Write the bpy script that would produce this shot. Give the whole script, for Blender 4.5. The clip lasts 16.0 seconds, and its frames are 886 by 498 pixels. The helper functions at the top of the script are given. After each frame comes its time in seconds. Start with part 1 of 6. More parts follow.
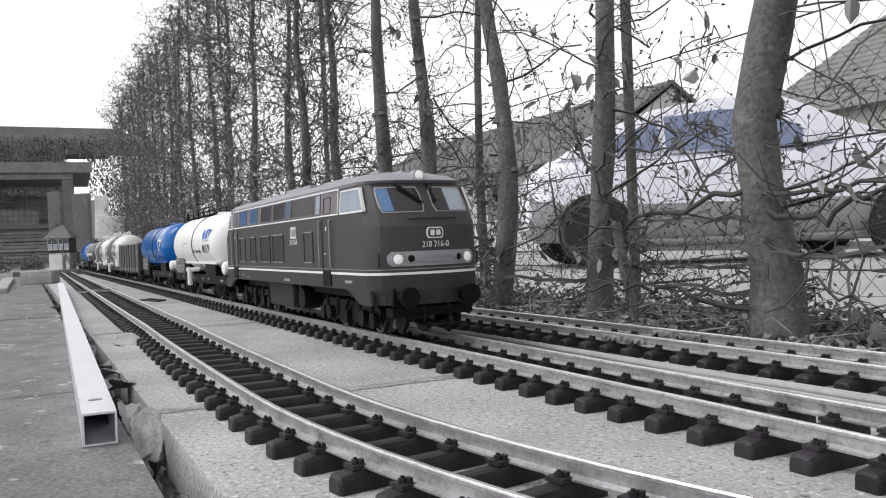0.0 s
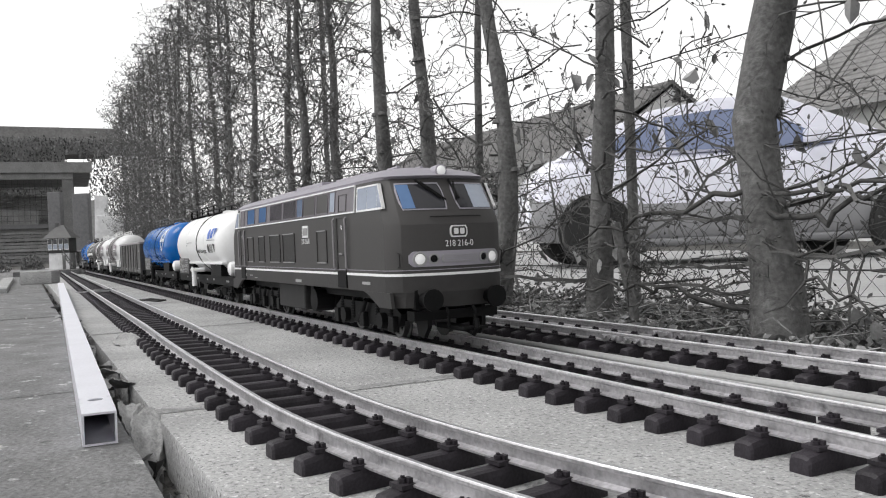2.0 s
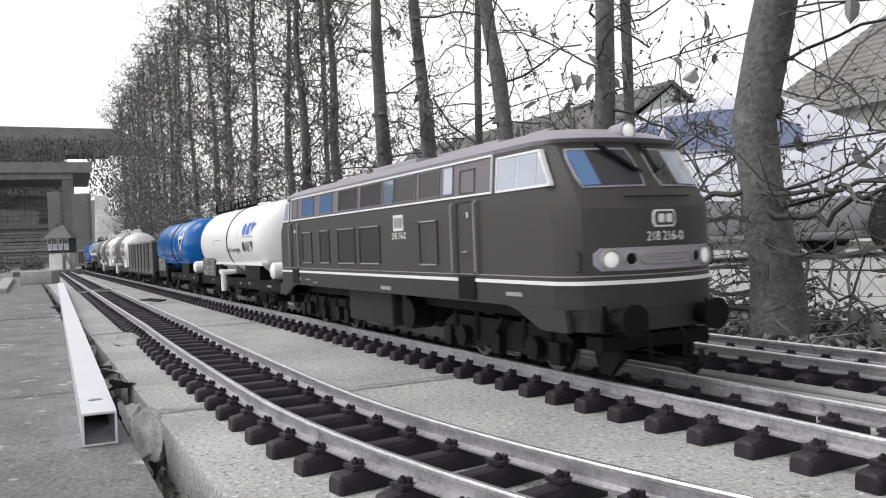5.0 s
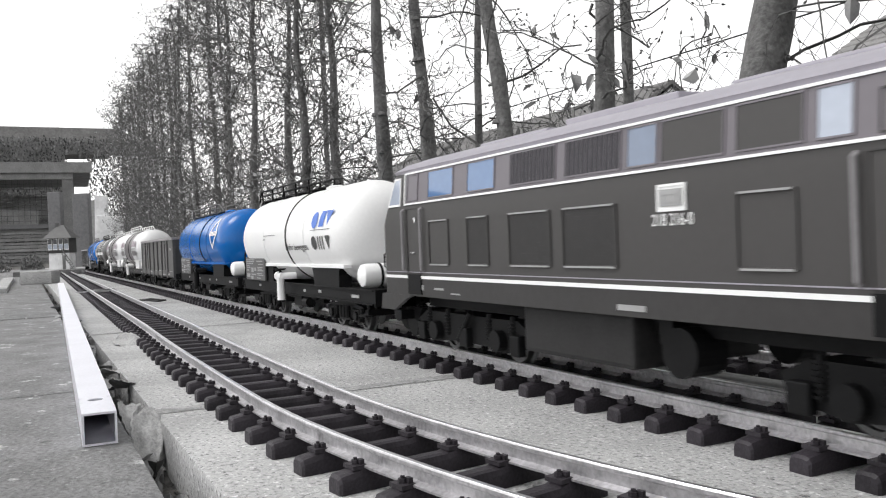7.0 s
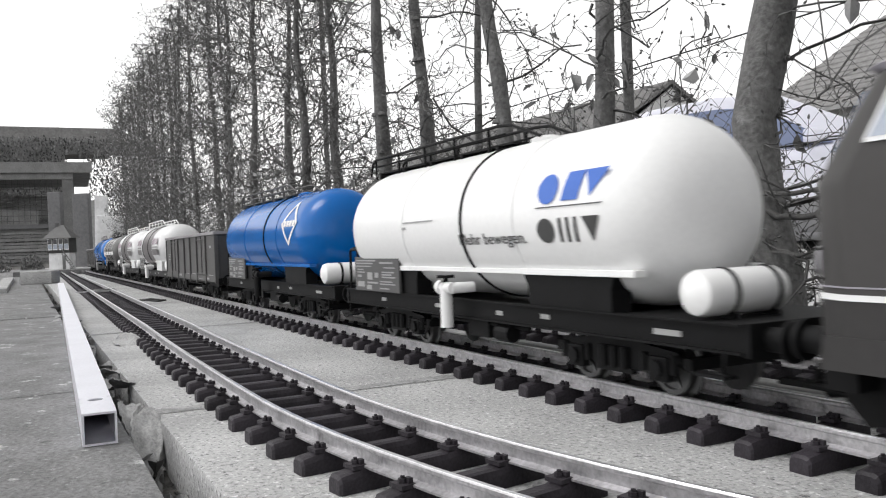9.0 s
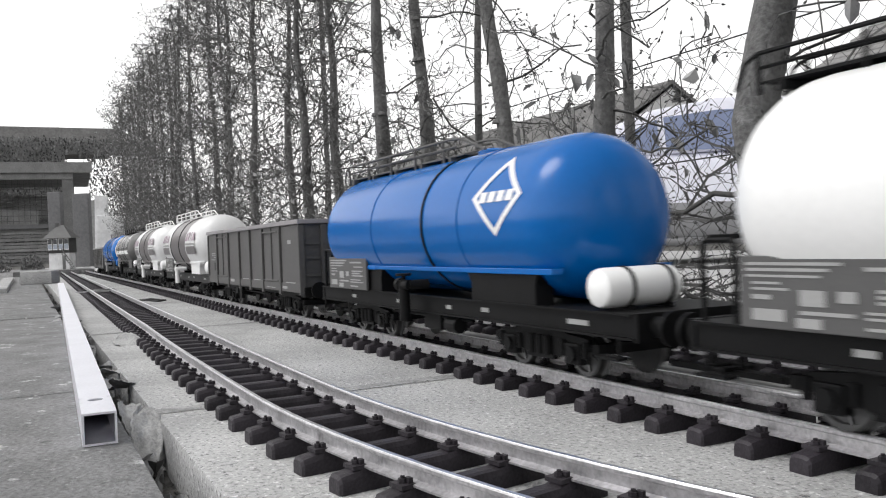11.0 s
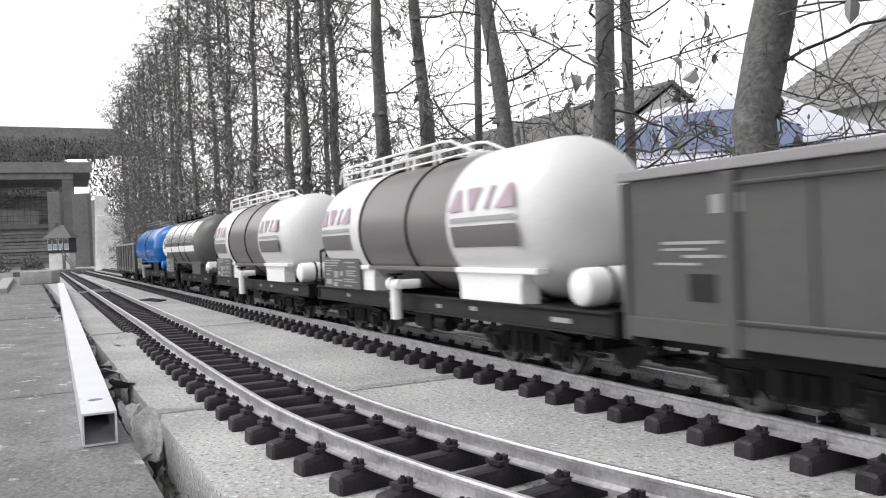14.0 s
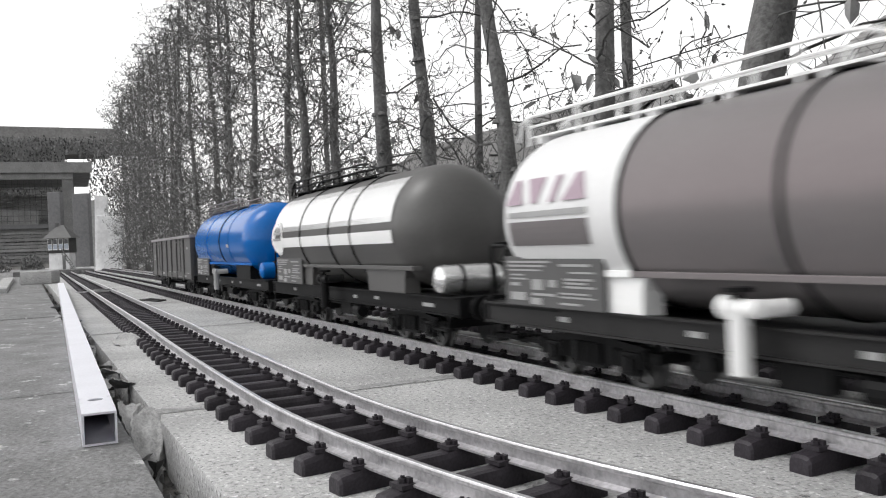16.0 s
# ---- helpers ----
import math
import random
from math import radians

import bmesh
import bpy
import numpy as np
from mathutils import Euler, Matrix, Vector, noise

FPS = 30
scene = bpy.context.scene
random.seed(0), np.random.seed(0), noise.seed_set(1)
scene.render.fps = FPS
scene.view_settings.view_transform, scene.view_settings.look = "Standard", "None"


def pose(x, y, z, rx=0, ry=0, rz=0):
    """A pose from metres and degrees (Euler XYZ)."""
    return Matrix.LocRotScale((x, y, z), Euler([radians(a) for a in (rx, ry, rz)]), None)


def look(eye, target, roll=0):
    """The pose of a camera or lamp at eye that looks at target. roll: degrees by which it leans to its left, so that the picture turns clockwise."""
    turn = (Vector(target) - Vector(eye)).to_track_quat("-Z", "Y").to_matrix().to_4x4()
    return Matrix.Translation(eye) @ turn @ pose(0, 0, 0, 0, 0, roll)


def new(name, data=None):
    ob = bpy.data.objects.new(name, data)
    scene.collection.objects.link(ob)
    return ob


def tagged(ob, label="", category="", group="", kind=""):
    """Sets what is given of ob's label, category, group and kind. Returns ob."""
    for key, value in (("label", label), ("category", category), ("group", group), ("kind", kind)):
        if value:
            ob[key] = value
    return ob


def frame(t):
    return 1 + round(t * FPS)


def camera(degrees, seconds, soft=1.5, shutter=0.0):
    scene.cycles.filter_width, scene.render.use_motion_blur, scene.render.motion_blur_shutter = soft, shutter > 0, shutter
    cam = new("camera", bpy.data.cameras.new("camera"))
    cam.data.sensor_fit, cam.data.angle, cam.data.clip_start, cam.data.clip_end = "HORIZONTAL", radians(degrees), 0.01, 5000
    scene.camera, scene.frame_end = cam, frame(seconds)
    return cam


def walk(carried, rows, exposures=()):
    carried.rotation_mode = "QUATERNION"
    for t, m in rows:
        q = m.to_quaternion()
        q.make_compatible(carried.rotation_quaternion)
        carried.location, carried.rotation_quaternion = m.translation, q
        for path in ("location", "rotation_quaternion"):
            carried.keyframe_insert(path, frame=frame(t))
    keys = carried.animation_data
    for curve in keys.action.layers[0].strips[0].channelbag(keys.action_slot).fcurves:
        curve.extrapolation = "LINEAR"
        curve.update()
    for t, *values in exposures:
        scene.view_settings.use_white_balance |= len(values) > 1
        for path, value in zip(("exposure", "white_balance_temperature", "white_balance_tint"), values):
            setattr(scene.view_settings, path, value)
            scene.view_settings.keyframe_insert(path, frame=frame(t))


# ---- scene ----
# The x axis runs along the middle track in the direction of travel, y across it away from the camera, z = 0 is the concrete.
RAIL_Z = 0.018
cam = camera(55.82, 16.0, soft=1.1, shutter=0.5)
eye = Vector((-0.1514, -0.3283, 0.104))
ahead = Vector((-0.89518, 0.44570, math.tan(radians(-0.511))))
VIEW = look(eye, eye + ahead, roll=-2.29)
EXPOSURE = [(0.0, 0.61), (4.2, 0.60), (6.3, 0.80), (7.5, 0.83), (8.5, 0.84), (9.0, 0.69), (10.0, 0.68), (11.5, 0.74), (12.0, 0.85), (13.0, 0.87), (14.0, 0.84), (14.5, 0.76), (16.0, 0.71)]
walk(cam, [(0.0, VIEW), (16.0, VIEW)], EXPOSURE)

# ---- world and sun ----
world = bpy.data.worlds.new("overcast")
scene.world = world
world.use_nodes = True
wn = world.node_tree.nodes
wl = world.node_tree.links
sky = wn.new("ShaderNodeTexSky")
sky.sky_type = "NISHITA"
sky.sun_disc = False
sky.sun_elevation = radians(48)
sky.sun_rotation = radians(200)
sky.dust_density = 1.0
grey = wn.new("ShaderNodeHueSaturation")
grey.inputs["Saturation"].default_value = 0.0
wl.new(sky.outputs[0], grey.inputs["Color"])
wl.new(grey.outputs[0], wn["Background"].inputs["Color"])
wn["Background"].inputs["Strength"].default_value = 0.15

sun_data = bpy.data.lights.new("sun", "SUN")
sun_data.energy = 0.8
sun_data.angle = radians(25)
sun_data.color = (1.0, 0.985, 0.97)
sun = new("sun", sun_data)
sun.matrix_world = look((0, 0, 5), (1.2, 2.8, 0.0))


# ---- materials ----
def mat(name, color, rough=0.7, metal=0.0, vary=0.25, scale=60.0, bump=0.3, fine=None, spec=0.5, island=0.0, obj=0.0, coat=0.0, spots=None):
    """Base colour with two scales of variation and a fine relief."""
    m = bpy.data.materials.new(name)
    m.use_nodes = True
    nt = m.node_tree
    n, l = nt.nodes, nt.links
    b = n["Principled BSDF"]
    b.inputs["Roughness"].default_value = rough
    b.inputs["Metallic"].default_value = metal
    b.inputs["Specular IOR Level"].default_value = spec
    b.inputs["Coat Weight"].default_value = coat
    tc = n.new("ShaderNodeTexCoord")
    big = n.new("ShaderNodeTexNoise")
    big.inputs["Scale"].default_value = scale
    big.inputs["Detail"].default_value = 5
    l.new(tc.outputs["Object"], big.inputs["Vector"])
    small = n.new("ShaderNodeTexNoise")
    small.inputs["Scale"].default_value = fine or scale * 9
    small.inputs["Detail"].default_value = 3
    l.new(tc.outputs["Object"], small.inputs["Vector"])
    add = n.new("ShaderNodeMath")
    add.operation = "ADD"
    l.new(big.outputs["Fac"], add.inputs[0])
    l.new(small.outputs["Fac"], add.inputs[1])
    last = add
    for amount, node, out in ((island, "ShaderNodeNewGeometry", "Random Per Island"), (obj, "ShaderNodeObjectInfo", "Random")):
        if amount:
            g = n.new(node)
            mul = n.new("ShaderNodeMath")
            mul.operation = "MULTIPLY_ADD"
            l.new(g.outputs[out], mul.inputs[0])
            mul.inputs[1].default_value = amount
            l.new(last.outputs[0], mul.inputs[2])
            last = mul
    top = 0.62 + island * 0.5 + obj * 0.5
    mr = n.new("ShaderNodeMapRange")
    mr.inputs["From Min"].default_value = top
    mr.inputs["From Max"].default_value = 1.38 + island * 0.5 + obj * 0.5
    mr.inputs["To Min"].default_value = 1 - vary
    mr.inputs["To Max"].default_value = 1 + vary
    l.new(last.outputs[0], mr.inputs["Value"])
    mix = n.new("ShaderNodeVectorMath")
    mix.operation = "SCALE"
    mix.inputs[0].default_value = color
    l.new(mr.outputs[0], mix.inputs["Scale"])
    l.new(mix.outputs[0], b.inputs["Base Color"])
    for tint, size, low, high in spots or ():
        sn = n.new("ShaderNodeTexNoise")
        sn.inputs["Scale"].default_value = size
        sn.inputs["Detail"].default_value = 4
        sn.inputs["Roughness"].default_value = 0.65
        l.new(tc.outputs["Object"], sn.inputs["Vector"])
        sm = n.new("ShaderNodeMapRange")
        sm.inputs["From Min"].default_value = low
        sm.inputs["From Max"].default_value = high
        l.new(sn.outputs["Fac"], sm.inputs["Value"])
        mx = n.new("ShaderNodeMix")
        mx.data_type = "RGBA"
        l.new(sm.outputs[0], mx.inputs["Factor"])
        l.new(b.inputs["Base Color"].links[0].from_socket, mx.inputs["A"])
        mx.inputs["B"].default_value = (*tint, 1)
        l.new(mx.outputs["Result"], b.inputs["Base Color"])
    if bump:
        bp = n.new("ShaderNodeBump")
        bp.inputs["Strength"].default_value = bump
        bp.inputs["Distance"].default_value = 0.6 / (fine or scale * 9)
        l.new(small.outputs["Fac"], bp.inputs["Height"])
        l.new(bp.outputs[0], b.inputs["Normal"])
    return m


def glass(name, color, rough=0.04):
    m = mat(name, color, rough, vary=0.08, scale=20, bump=0.0, spec=0.6)
    return m


CONCRETE = mat("concrete", (0.39, 0.39, 0.39), 0.9, vary=0.30, scale=10, fine=430, bump=0.7, spots=[((0.12, 0.12, 0.12), 330, 0.53, 0.68), ((0.72, 0.72, 0.72), 290, 0.57, 0.70), ((0.06, 0.06, 0.06), 170, 0.62, 0.70), ((0.27, 0.27, 0.27), 9, 0.52, 0.80)])
CONCRETE_OLD = mat("weathered_concrete", (0.185, 0.185, 0.187), 0.92, vary=0.45, scale=22, fine=330, bump=0.8, spots=[((0.46, 0.46, 0.46), 38, 0.61, 0.66), ((0.07, 0.07, 0.07), 60, 0.60, 0.75), ((0.34, 0.34, 0.34), 170, 0.62, 0.72)])
CONCRETE_JOINT = mat("joint_mortar", (0.30, 0.30, 0.30), 0.95, vary=0.5, scale=60, fine=400, bump=1.0, spots=[((0.07, 0.07, 0.07), 260, 0.56, 0.70)])
SLEEPER = mat("sleeper_plastic", (0.026, 0.0225, 0.0275), 0.55, vary=0.5, scale=70, fine=700, bump=0.35, obj=0.5, spec=0.3)
RAIL_SIDE = mat("weathered_brass", (0.46, 0.45, 0.465), 0.40, metal=0.7, vary=0.38, scale=55, fine=420, bump=0.2, spots=[((0.16, 0.155, 0.16), 60, 0.60, 0.76)])
RAIL_TOP = mat("polished_railhead", (0.80, 0.80, 0.82), 0.34, metal=1.0, vary=0.12, scale=60, bump=0.05)
ALU = mat("aluminium", (0.80, 0.80, 0.86), 0.38, metal=0.85, vary=0.06, scale=30, fine=500, bump=0.06)
SOIL = mat("soil", (0.075, 0.072, 0.068), 0.95, vary=0.6, scale=25, fine=180, bump=1.0)
LEAF_DRY = mat("dry_leaf", (0.26, 0.26, 0.26), 0.75, vary=0.35, scale=40, bump=0.2, island=1.2)
LEAF_PALE = mat("bleached_leaf", (0.36, 0.36, 0.36), 0.7, vary=0.4, scale=70, bump=0.4)
LITTER = mat("leaf_litter", (0.21, 0.21, 0.21), 0.8, vary=0.5, scale=40, bump=0.2, island=1.6)
BARK = mat("bark", (0.115, 0.114, 0.113), 0.85, vary=0.55, scale=22, fine=190, bump=0.7, spots=[((0.22, 0.22, 0.22), 45, 0.60, 0.75), ((0.04, 0.04, 0.04), 30, 0.60, 0.78)])
BARK_DARK = mat("limb_bark", (0.056, 0.055, 0.054), 0.8, vary=0.45, scale=40, fine=260, bump=0.5)
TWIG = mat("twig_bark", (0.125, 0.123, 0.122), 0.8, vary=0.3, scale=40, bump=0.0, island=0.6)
# Twigs of the near trees, darker than those of the far trees.
TWIG_NEAR = mat("near_twig_bark", (0.085, 0.084, 0.083), 0.75, vary=0.45, scale=60, bump=0.0, island=0.7)
WIRE = mat("fence_wire", (0.06, 0.06, 0.06), 0.5, metal=0.6, vary=0.2, scale=50, bump=0.0)
CABLE = mat("cable_sheath", (0.36, 0.36, 0.36), 0.6, vary=0.2, scale=30, bump=0.0)
BOARD_GREY = mat("label_board_paint", (0.075, 0.074, 0.075), 0.55, vary=0.12, scale=60, bump=0.05)
BLACK = mat("black_plastic", (0.0055, 0.0055, 0.006), 0.55, vary=0.4, scale=60, bump=0.1, spec=0.14)
DARK = mat("dark_grey_plastic", (0.022, 0.0215, 0.022), 0.55, vary=0.3, scale=60, bump=0.1, spec=0.2)
LOCO_RED = mat("loco_body_paint", (0.054, 0.0515, 0.051), 0.42, vary=0.05, scale=12, fine=300, bump=0.03, spec=0.26)
LOCO_ROOF = mat("loco_roof_paint", (0.31, 0.295, 0.335), 0.42, vary=0.08, scale=20, bump=0.05)
LOCO_LOW = mat("loco_skirt_paint", (0.038, 0.0365, 0.0365), 0.45, vary=0.12, scale=20, bump=0.05, spec=0.25)
BAND = mat("window_band_paint", (0.135, 0.122, 0.138), 0.42, vary=0.06, scale=12, bump=0.03)
WHITE = mat("white_paint", (0.78, 0.78, 0.78), 0.4, vary=0.04, scale=20, bump=0.02)
TANK_WHITE = mat("tank_white_paint", (0.80, 0.80, 0.80), 0.33, vary=0.04, scale=10, fine=300, bump=0.02)
TANK_PALE = mat("tank_pale_paint", (0.66, 0.66, 0.665), 0.36, vary=0.05, scale=10, fine=300, bump=0.02)
TANK_BLUE = mat("tank_blue_paint", (0.0002, 0.108, 0.39), 0.20, vary=0.06, scale=10, fine=300, bump=0.02, spec=0.30)
TANK_BLACK = mat("tank_black_paint", (0.075, 0.073, 0.072), 0.4, vary=0.1, scale=14, fine=300, bump=0.03)
TANK_SILVER = mat("tank_silver_paint", (0.72, 0.72, 0.72), 0.22, metal=0.75, vary=0.08, scale=14, fine=300, bump=0.02)
TANK_GREY = mat("tank_grey_paint", (0.140, 0.133, 0.135), 0.30, vary=0.06, scale=14, fine=300, bump=0.02, spec=0.6)
TANK_GREY.node_tree.nodes["Principled BSDF"].inputs["Specular Tint"].default_value = (1.0, 0.74, 0.77, 1.0)
LOGO_BLUE = mat("logo_blue", (0.03, 0.12, 0.48), 0.45, vary=0.04, bump=0.0)
INK = mat("black_ink", (0.05, 0.05, 0.05), 0.5, vary=0.08, bump=0.0)
INK_PLUM = mat("plum_ink", (0.34, 0.255, 0.305), 0.5, vary=0.1, bump=0.0)
INK_GREY = mat("grey_ink", (0.30, 0.30, 0.30), 0.5, vary=0.1, bump=0.0)
GONDOLA = mat("gondola_paint", (0.070, 0.068, 0.068), 0.55, vary=0.14, scale=16, fine=250, bump=0.08)
GONDOLA_CAP = mat("gondola_rim_paint", (0.24, 0.23, 0.24), 0.5, vary=0.12, scale=16, bump=0.06)
STEEL = mat("wheel_steel", (0.12, 0.12, 0.122), 0.4, metal=0.9, vary=0.15, scale=60, bump=0.03)
GLASS_DARK = glass("dark_glass", (0.03, 0.03, 0.035))
GRILLE = mat("roof_grille", (0.03, 0.029, 0.034), 0.5, vary=0.15, scale=80, bump=0.1, spec=0.2)
# Sky reflections are put into the colours of these three glasses.
GLASS_REFLECT_PALE = glass("pale_reflection_glass", (0.38, 0.42, 0.50))
GLASS_REFLECT_MID = glass("mid_reflection_glass", (0.15, 0.19, 0.27))
GLASS_REFLECT_BLUE = glass("blue_reflection_glass", (0.09, 0.17, 0.33))
LAMP = mat("lamp_lens", (0.85, 0.85, 0.85), 0.1, vary=0.03, bump=0.0, coat=0.6)
LAMP.node_tree.nodes["Principled BSDF"].inputs["Emission Color"].default_value = (1.0, 1.0, 1.0, 1.0)
LAMP.node_tree.nodes["Principled BSDF"].inputs["Emission Strength"].default_value = 0.12


# ---- shape helpers ----
def link(name, bm, material, parent=None, label="", smooth=False, recalc=True):
    if recalc:
        bmesh.ops.recalc_face_normals(bm, faces=bm.faces[:])
    me = bpy.data.meshes.new(name)
    bm.to_mesh(me)
    bm.free()
    if smooth:
        me.polygons.foreach_set("use_smooth", [True] * len(me.polygons))
        me.set_sharp_from_angle(angle=radians(smooth if smooth > 1 else 40))
    for m in material if isinstance(material, (list, tuple)) else [material]:
        me.materials.append(m)
    ob = new(name, me)
    if parent is not None:
        ob.parent = parent
    if label:
        ob["label"] = label
    return ob


def part(name, bm, material, parent, label="", smooth=False):
    return link(name, bm, material, parent, label, smooth)


def raw(name, verts, faces, material, parent=None, smooth=False):
    """A mesh straight from vertices and faces, for large joined meshes."""
    me = bpy.data.meshes.new(name)
    me.from_pydata(verts, [], faces)
    if smooth:
        me.polygons.foreach_set("use_smooth", [True] * len(me.polygons))
    me.materials.append(material)
    ob = new(name, me)
    if parent is not None:
        ob.parent = parent
    return ob


def thing(name, label, category, group="", kind=""):
    return tagged(new(name), label, category, group, kind)


def box(bm, x0, x1, y0, y1, z0, z1, bev=0.0, mi=0):
    vs = [bm.verts.new((x, y, z)) for x in (x0, x1) for y in (y0, y1) for z in (z0, z1)]
    fs = [bm.faces.new([vs[i] for i in q]) for q in ((0, 1, 3, 2), (4, 6, 7, 5), (0, 4, 5, 1), (2, 3, 7, 6), (0, 2, 6, 4), (1, 5, 7, 3))]
    for f in fs:
        f.material_index = mi
    if bev:
        es = list({e for f in fs for e in f.edges})
        bmesh.ops.bevel(bm, geom=es, offset=bev, segments=2, affect="EDGES", profile=0.6)
    return bm


def boxes(*args, bev=0.0):
    bm = bmesh.new()
    for a in args:
        box(bm, *a, bev=bev)
    return bm


def rod(bm, pts, r, n=6, cap=True, taper=None):
    """A round bar along points."""
    pts = [Vector(p) for p in pts]
    rings = []
    for i, p in enumerate(pts):
        d = (pts[min(i + 1, len(pts) - 1)] - pts[max(i - 1, 0)]).normalized()
        a = d.orthogonal().normalized() if not rings else (last_a - d * last_a.dot(d)).normalized()
        last_a = a
        b = d.cross(a)
        rr = r if taper is None else r + (taper - r) * i / (len(pts) - 1)
        rings.append([bm.verts.new(p + (a * math.cos(k * math.tau / n) + b * math.sin(k * math.tau / n)) * rr) for k in range(n)])
    for u, v in zip(rings, rings[1:]):
        for k in range(n):
            bm.faces.new((u[k], u[(k + 1) % n], v[(k + 1) % n], v[k]))
    if cap:
        bm.faces.new(rings[0][::-1])
        bm.faces.new(rings[-1])
    return bm


def disc(bm, c, axis, r, h, n=16, r2=None):
    c, axis = Vector(c), Vector(axis).normalized()
    return rod(bm, [c - axis * h / 2, c + axis * h / 2], r, n, True, r2)


def lathe(bm, profile, axis="x", n=48, centre=(0, 0, 0), mi=None):
    """Profile of (along, radius) turned round an axis."""
    cx, cy, cz = centre
    rings = []
    for a, r in profile:
        ring = []
        for k in range(n):
            c, s = math.cos(k * math.tau / n) * r, math.sin(k * math.tau / n) * r
            ring.append(bm.verts.new((cx + a, cy + c, cz + s) if axis == "x" else (cx + c, cy + a, cz + s) if axis == "y" else (cx + c, cy + s, cz + a)))
        rings.append(ring)
    for i, (u, v) in enumerate(zip(rings, rings[1:])):
        for k in range(n):
            f = bm.faces.new((u[k], v[k], v[(k + 1) % n], u[(k + 1) % n]))
            if mi:
                f.material_index = mi[i]
    bm.faces.new(rings[0])
    bm.faces.new(rings[-1][::-1])
    return bm


def extrude_poly(bm, pts, y0, y1):
    """A side outline of (x, z) points given thickness from y0 to y1."""
    a = [bm.verts.new((x, y0, z)) for x, z in pts]
    b = [bm.verts.new((x, y1, z)) for x, z in pts]
    bm.faces.new(a)
    bm.faces.new(b[::-1])
    for i in range(len(pts)):
        j = (i + 1) % len(pts)
        bm.faces.new((a[i], b[i], b[j], a[j]))
    return bm


def sweep(bm, path, section):
    """A closed section of (across, up) swept along (x, y, z, heading) stations."""
    rings = []
    for x, y, z, a in path:
        nx, ny = -math.sin(a), math.cos(a)
        rings.append([bm.verts.new((x + nx * o, y + ny * o, z + u)) for o, u in section])
    m = len(section)
    for u, v in zip(rings, rings[1:]):
        for k in range(m):
            bm.faces.new((u[k], u[(k + 1) % m], v[(k + 1) % m], v[k]))
    bm.faces.new(rings[0][::-1])
    bm.faces.new(rings[-1])
    return bm


def writing(text, size, material, parent, m, squeeze=1.0, name="lettering"):
    """Lettering in the built-in font as a mesh."""
    c = bpy.data.curves.new(name, "FONT")
    c.body, c.size, c.align_x, c.align_y = text, size, "CENTER", "CENTER"
    c.extrude = 0.0001
    tmp = bpy.data.objects.new("tmp", c)
    scene.collection.objects.link(tmp)
    bpy.context.view_layer.update()
    me = bpy.data.meshes.new_from_object(tmp.evaluated_get(bpy.context.evaluated_depsgraph_get()))
    bpy.data.objects.remove(tmp)
    me.transform(Matrix.Diagonal((squeeze, 1, 1, 1)))
    me.transform(m)
    me.materials.clear()
    me.materials.append(material)
    ob = new(name, me)
    ob.parent = parent
    return ob


# ---- ground, concrete bed and paving ----
def ground_sheet():
    bm = bmesh.new()
    xs = [-400, -60, -20, -12] + [-9 + 0.25 * i for i in range(45)] + [4, 12, 60, 400]
    ys = [-400, -60, -12, -4, -1.5, -0.9] + [0.235, 0.3, 0.36, 0.42, 0.5, 0.62, 0.8, 1.1, 1.5, 2.2, 3.5, 6, 12, 40, 400]
    grid = []
    for x in xs:
        row = []
        for y in ys:
            z = -0.03
            if y >= 0.23:
                z = -0.004 + 0.012 * noise.noise((x * 3, y * 5, 0))
                if y > 0.5:
                    z = -0.004 - 0.2 * min(1, (y - 0.5) / 1.2)
            elif y < -0.8:
                z = -0.06
            row.append(bm.verts.new((x, y, z)))
        grid.append(row)
    for i in range(len(xs) - 1):
        for j in range(len(ys) - 1):
            bm.faces.new((grid[i][j], grid[i + 1][j], grid[i + 1][j + 1], grid[i][j + 1]))
    ob = link("ground", bm, SOIL, smooth=True)
    tagged(ob, "dark garden soil under the hedge", "ground", kind="structure")


ground_sheet()


def concrete_bed():
    bed = thing("track_bed", "pale rough concrete slabs carrying the garden railway", "track bed", kind="structure")
    joints = [-9.0, -7.4, -6.2, -5.0, -3.9, -3.1, -2.55, -1.98, -1.335, -0.724, -0.1, 0.6, 1.6]
    for a, b in zip(joints, joints[1:]):
        bm = bmesh.new()
        box(bm, a + 0.0015, b - 0.0015, -0.258, 0.236, -0.06, random.uniform(-0.0006, 0.0004), bev=0.0016)
        part("slab", bm, CONCRETE, bed, smooth=30)
    for a, b in ((1.6, 2.4), (2.4, 3.3)):
        part("slab", boxes((a + 0.0015, b - 0.0015, -0.258, 0.236, -0.06, 0.0), bev=0.0016), CONCRETE, bed, smooth=30)
    for x, w in ((-0.724, 0.0085), (-1.335, 0.004)):
        bm = bmesh.new()
        cells = []
        for i in range(90):
            y = -0.256 + 0.0054 * i
            cells.append([bm.verts.new((x + k * w * (1 + 0.3 * noise.noise((y * 120, k, 2))), y, 0.0004 + (0.0005 + 0.0004 * noise.noise((y * 200, k * 3, 5))) * (1 - k * k))) for k in (-1, -0.5, 0, 0.5, 1)])
        for p, q in zip(cells, cells[1:]):
            for k in range(4):
                bm.faces.new((p[k], p[k + 1], q[k + 1], q[k]))
        part("mortar_joint", bm, CONCRETE_JOINT, bed, "rough darker mortar in the slab joint", smooth=30)
    return bed


concrete_bed()


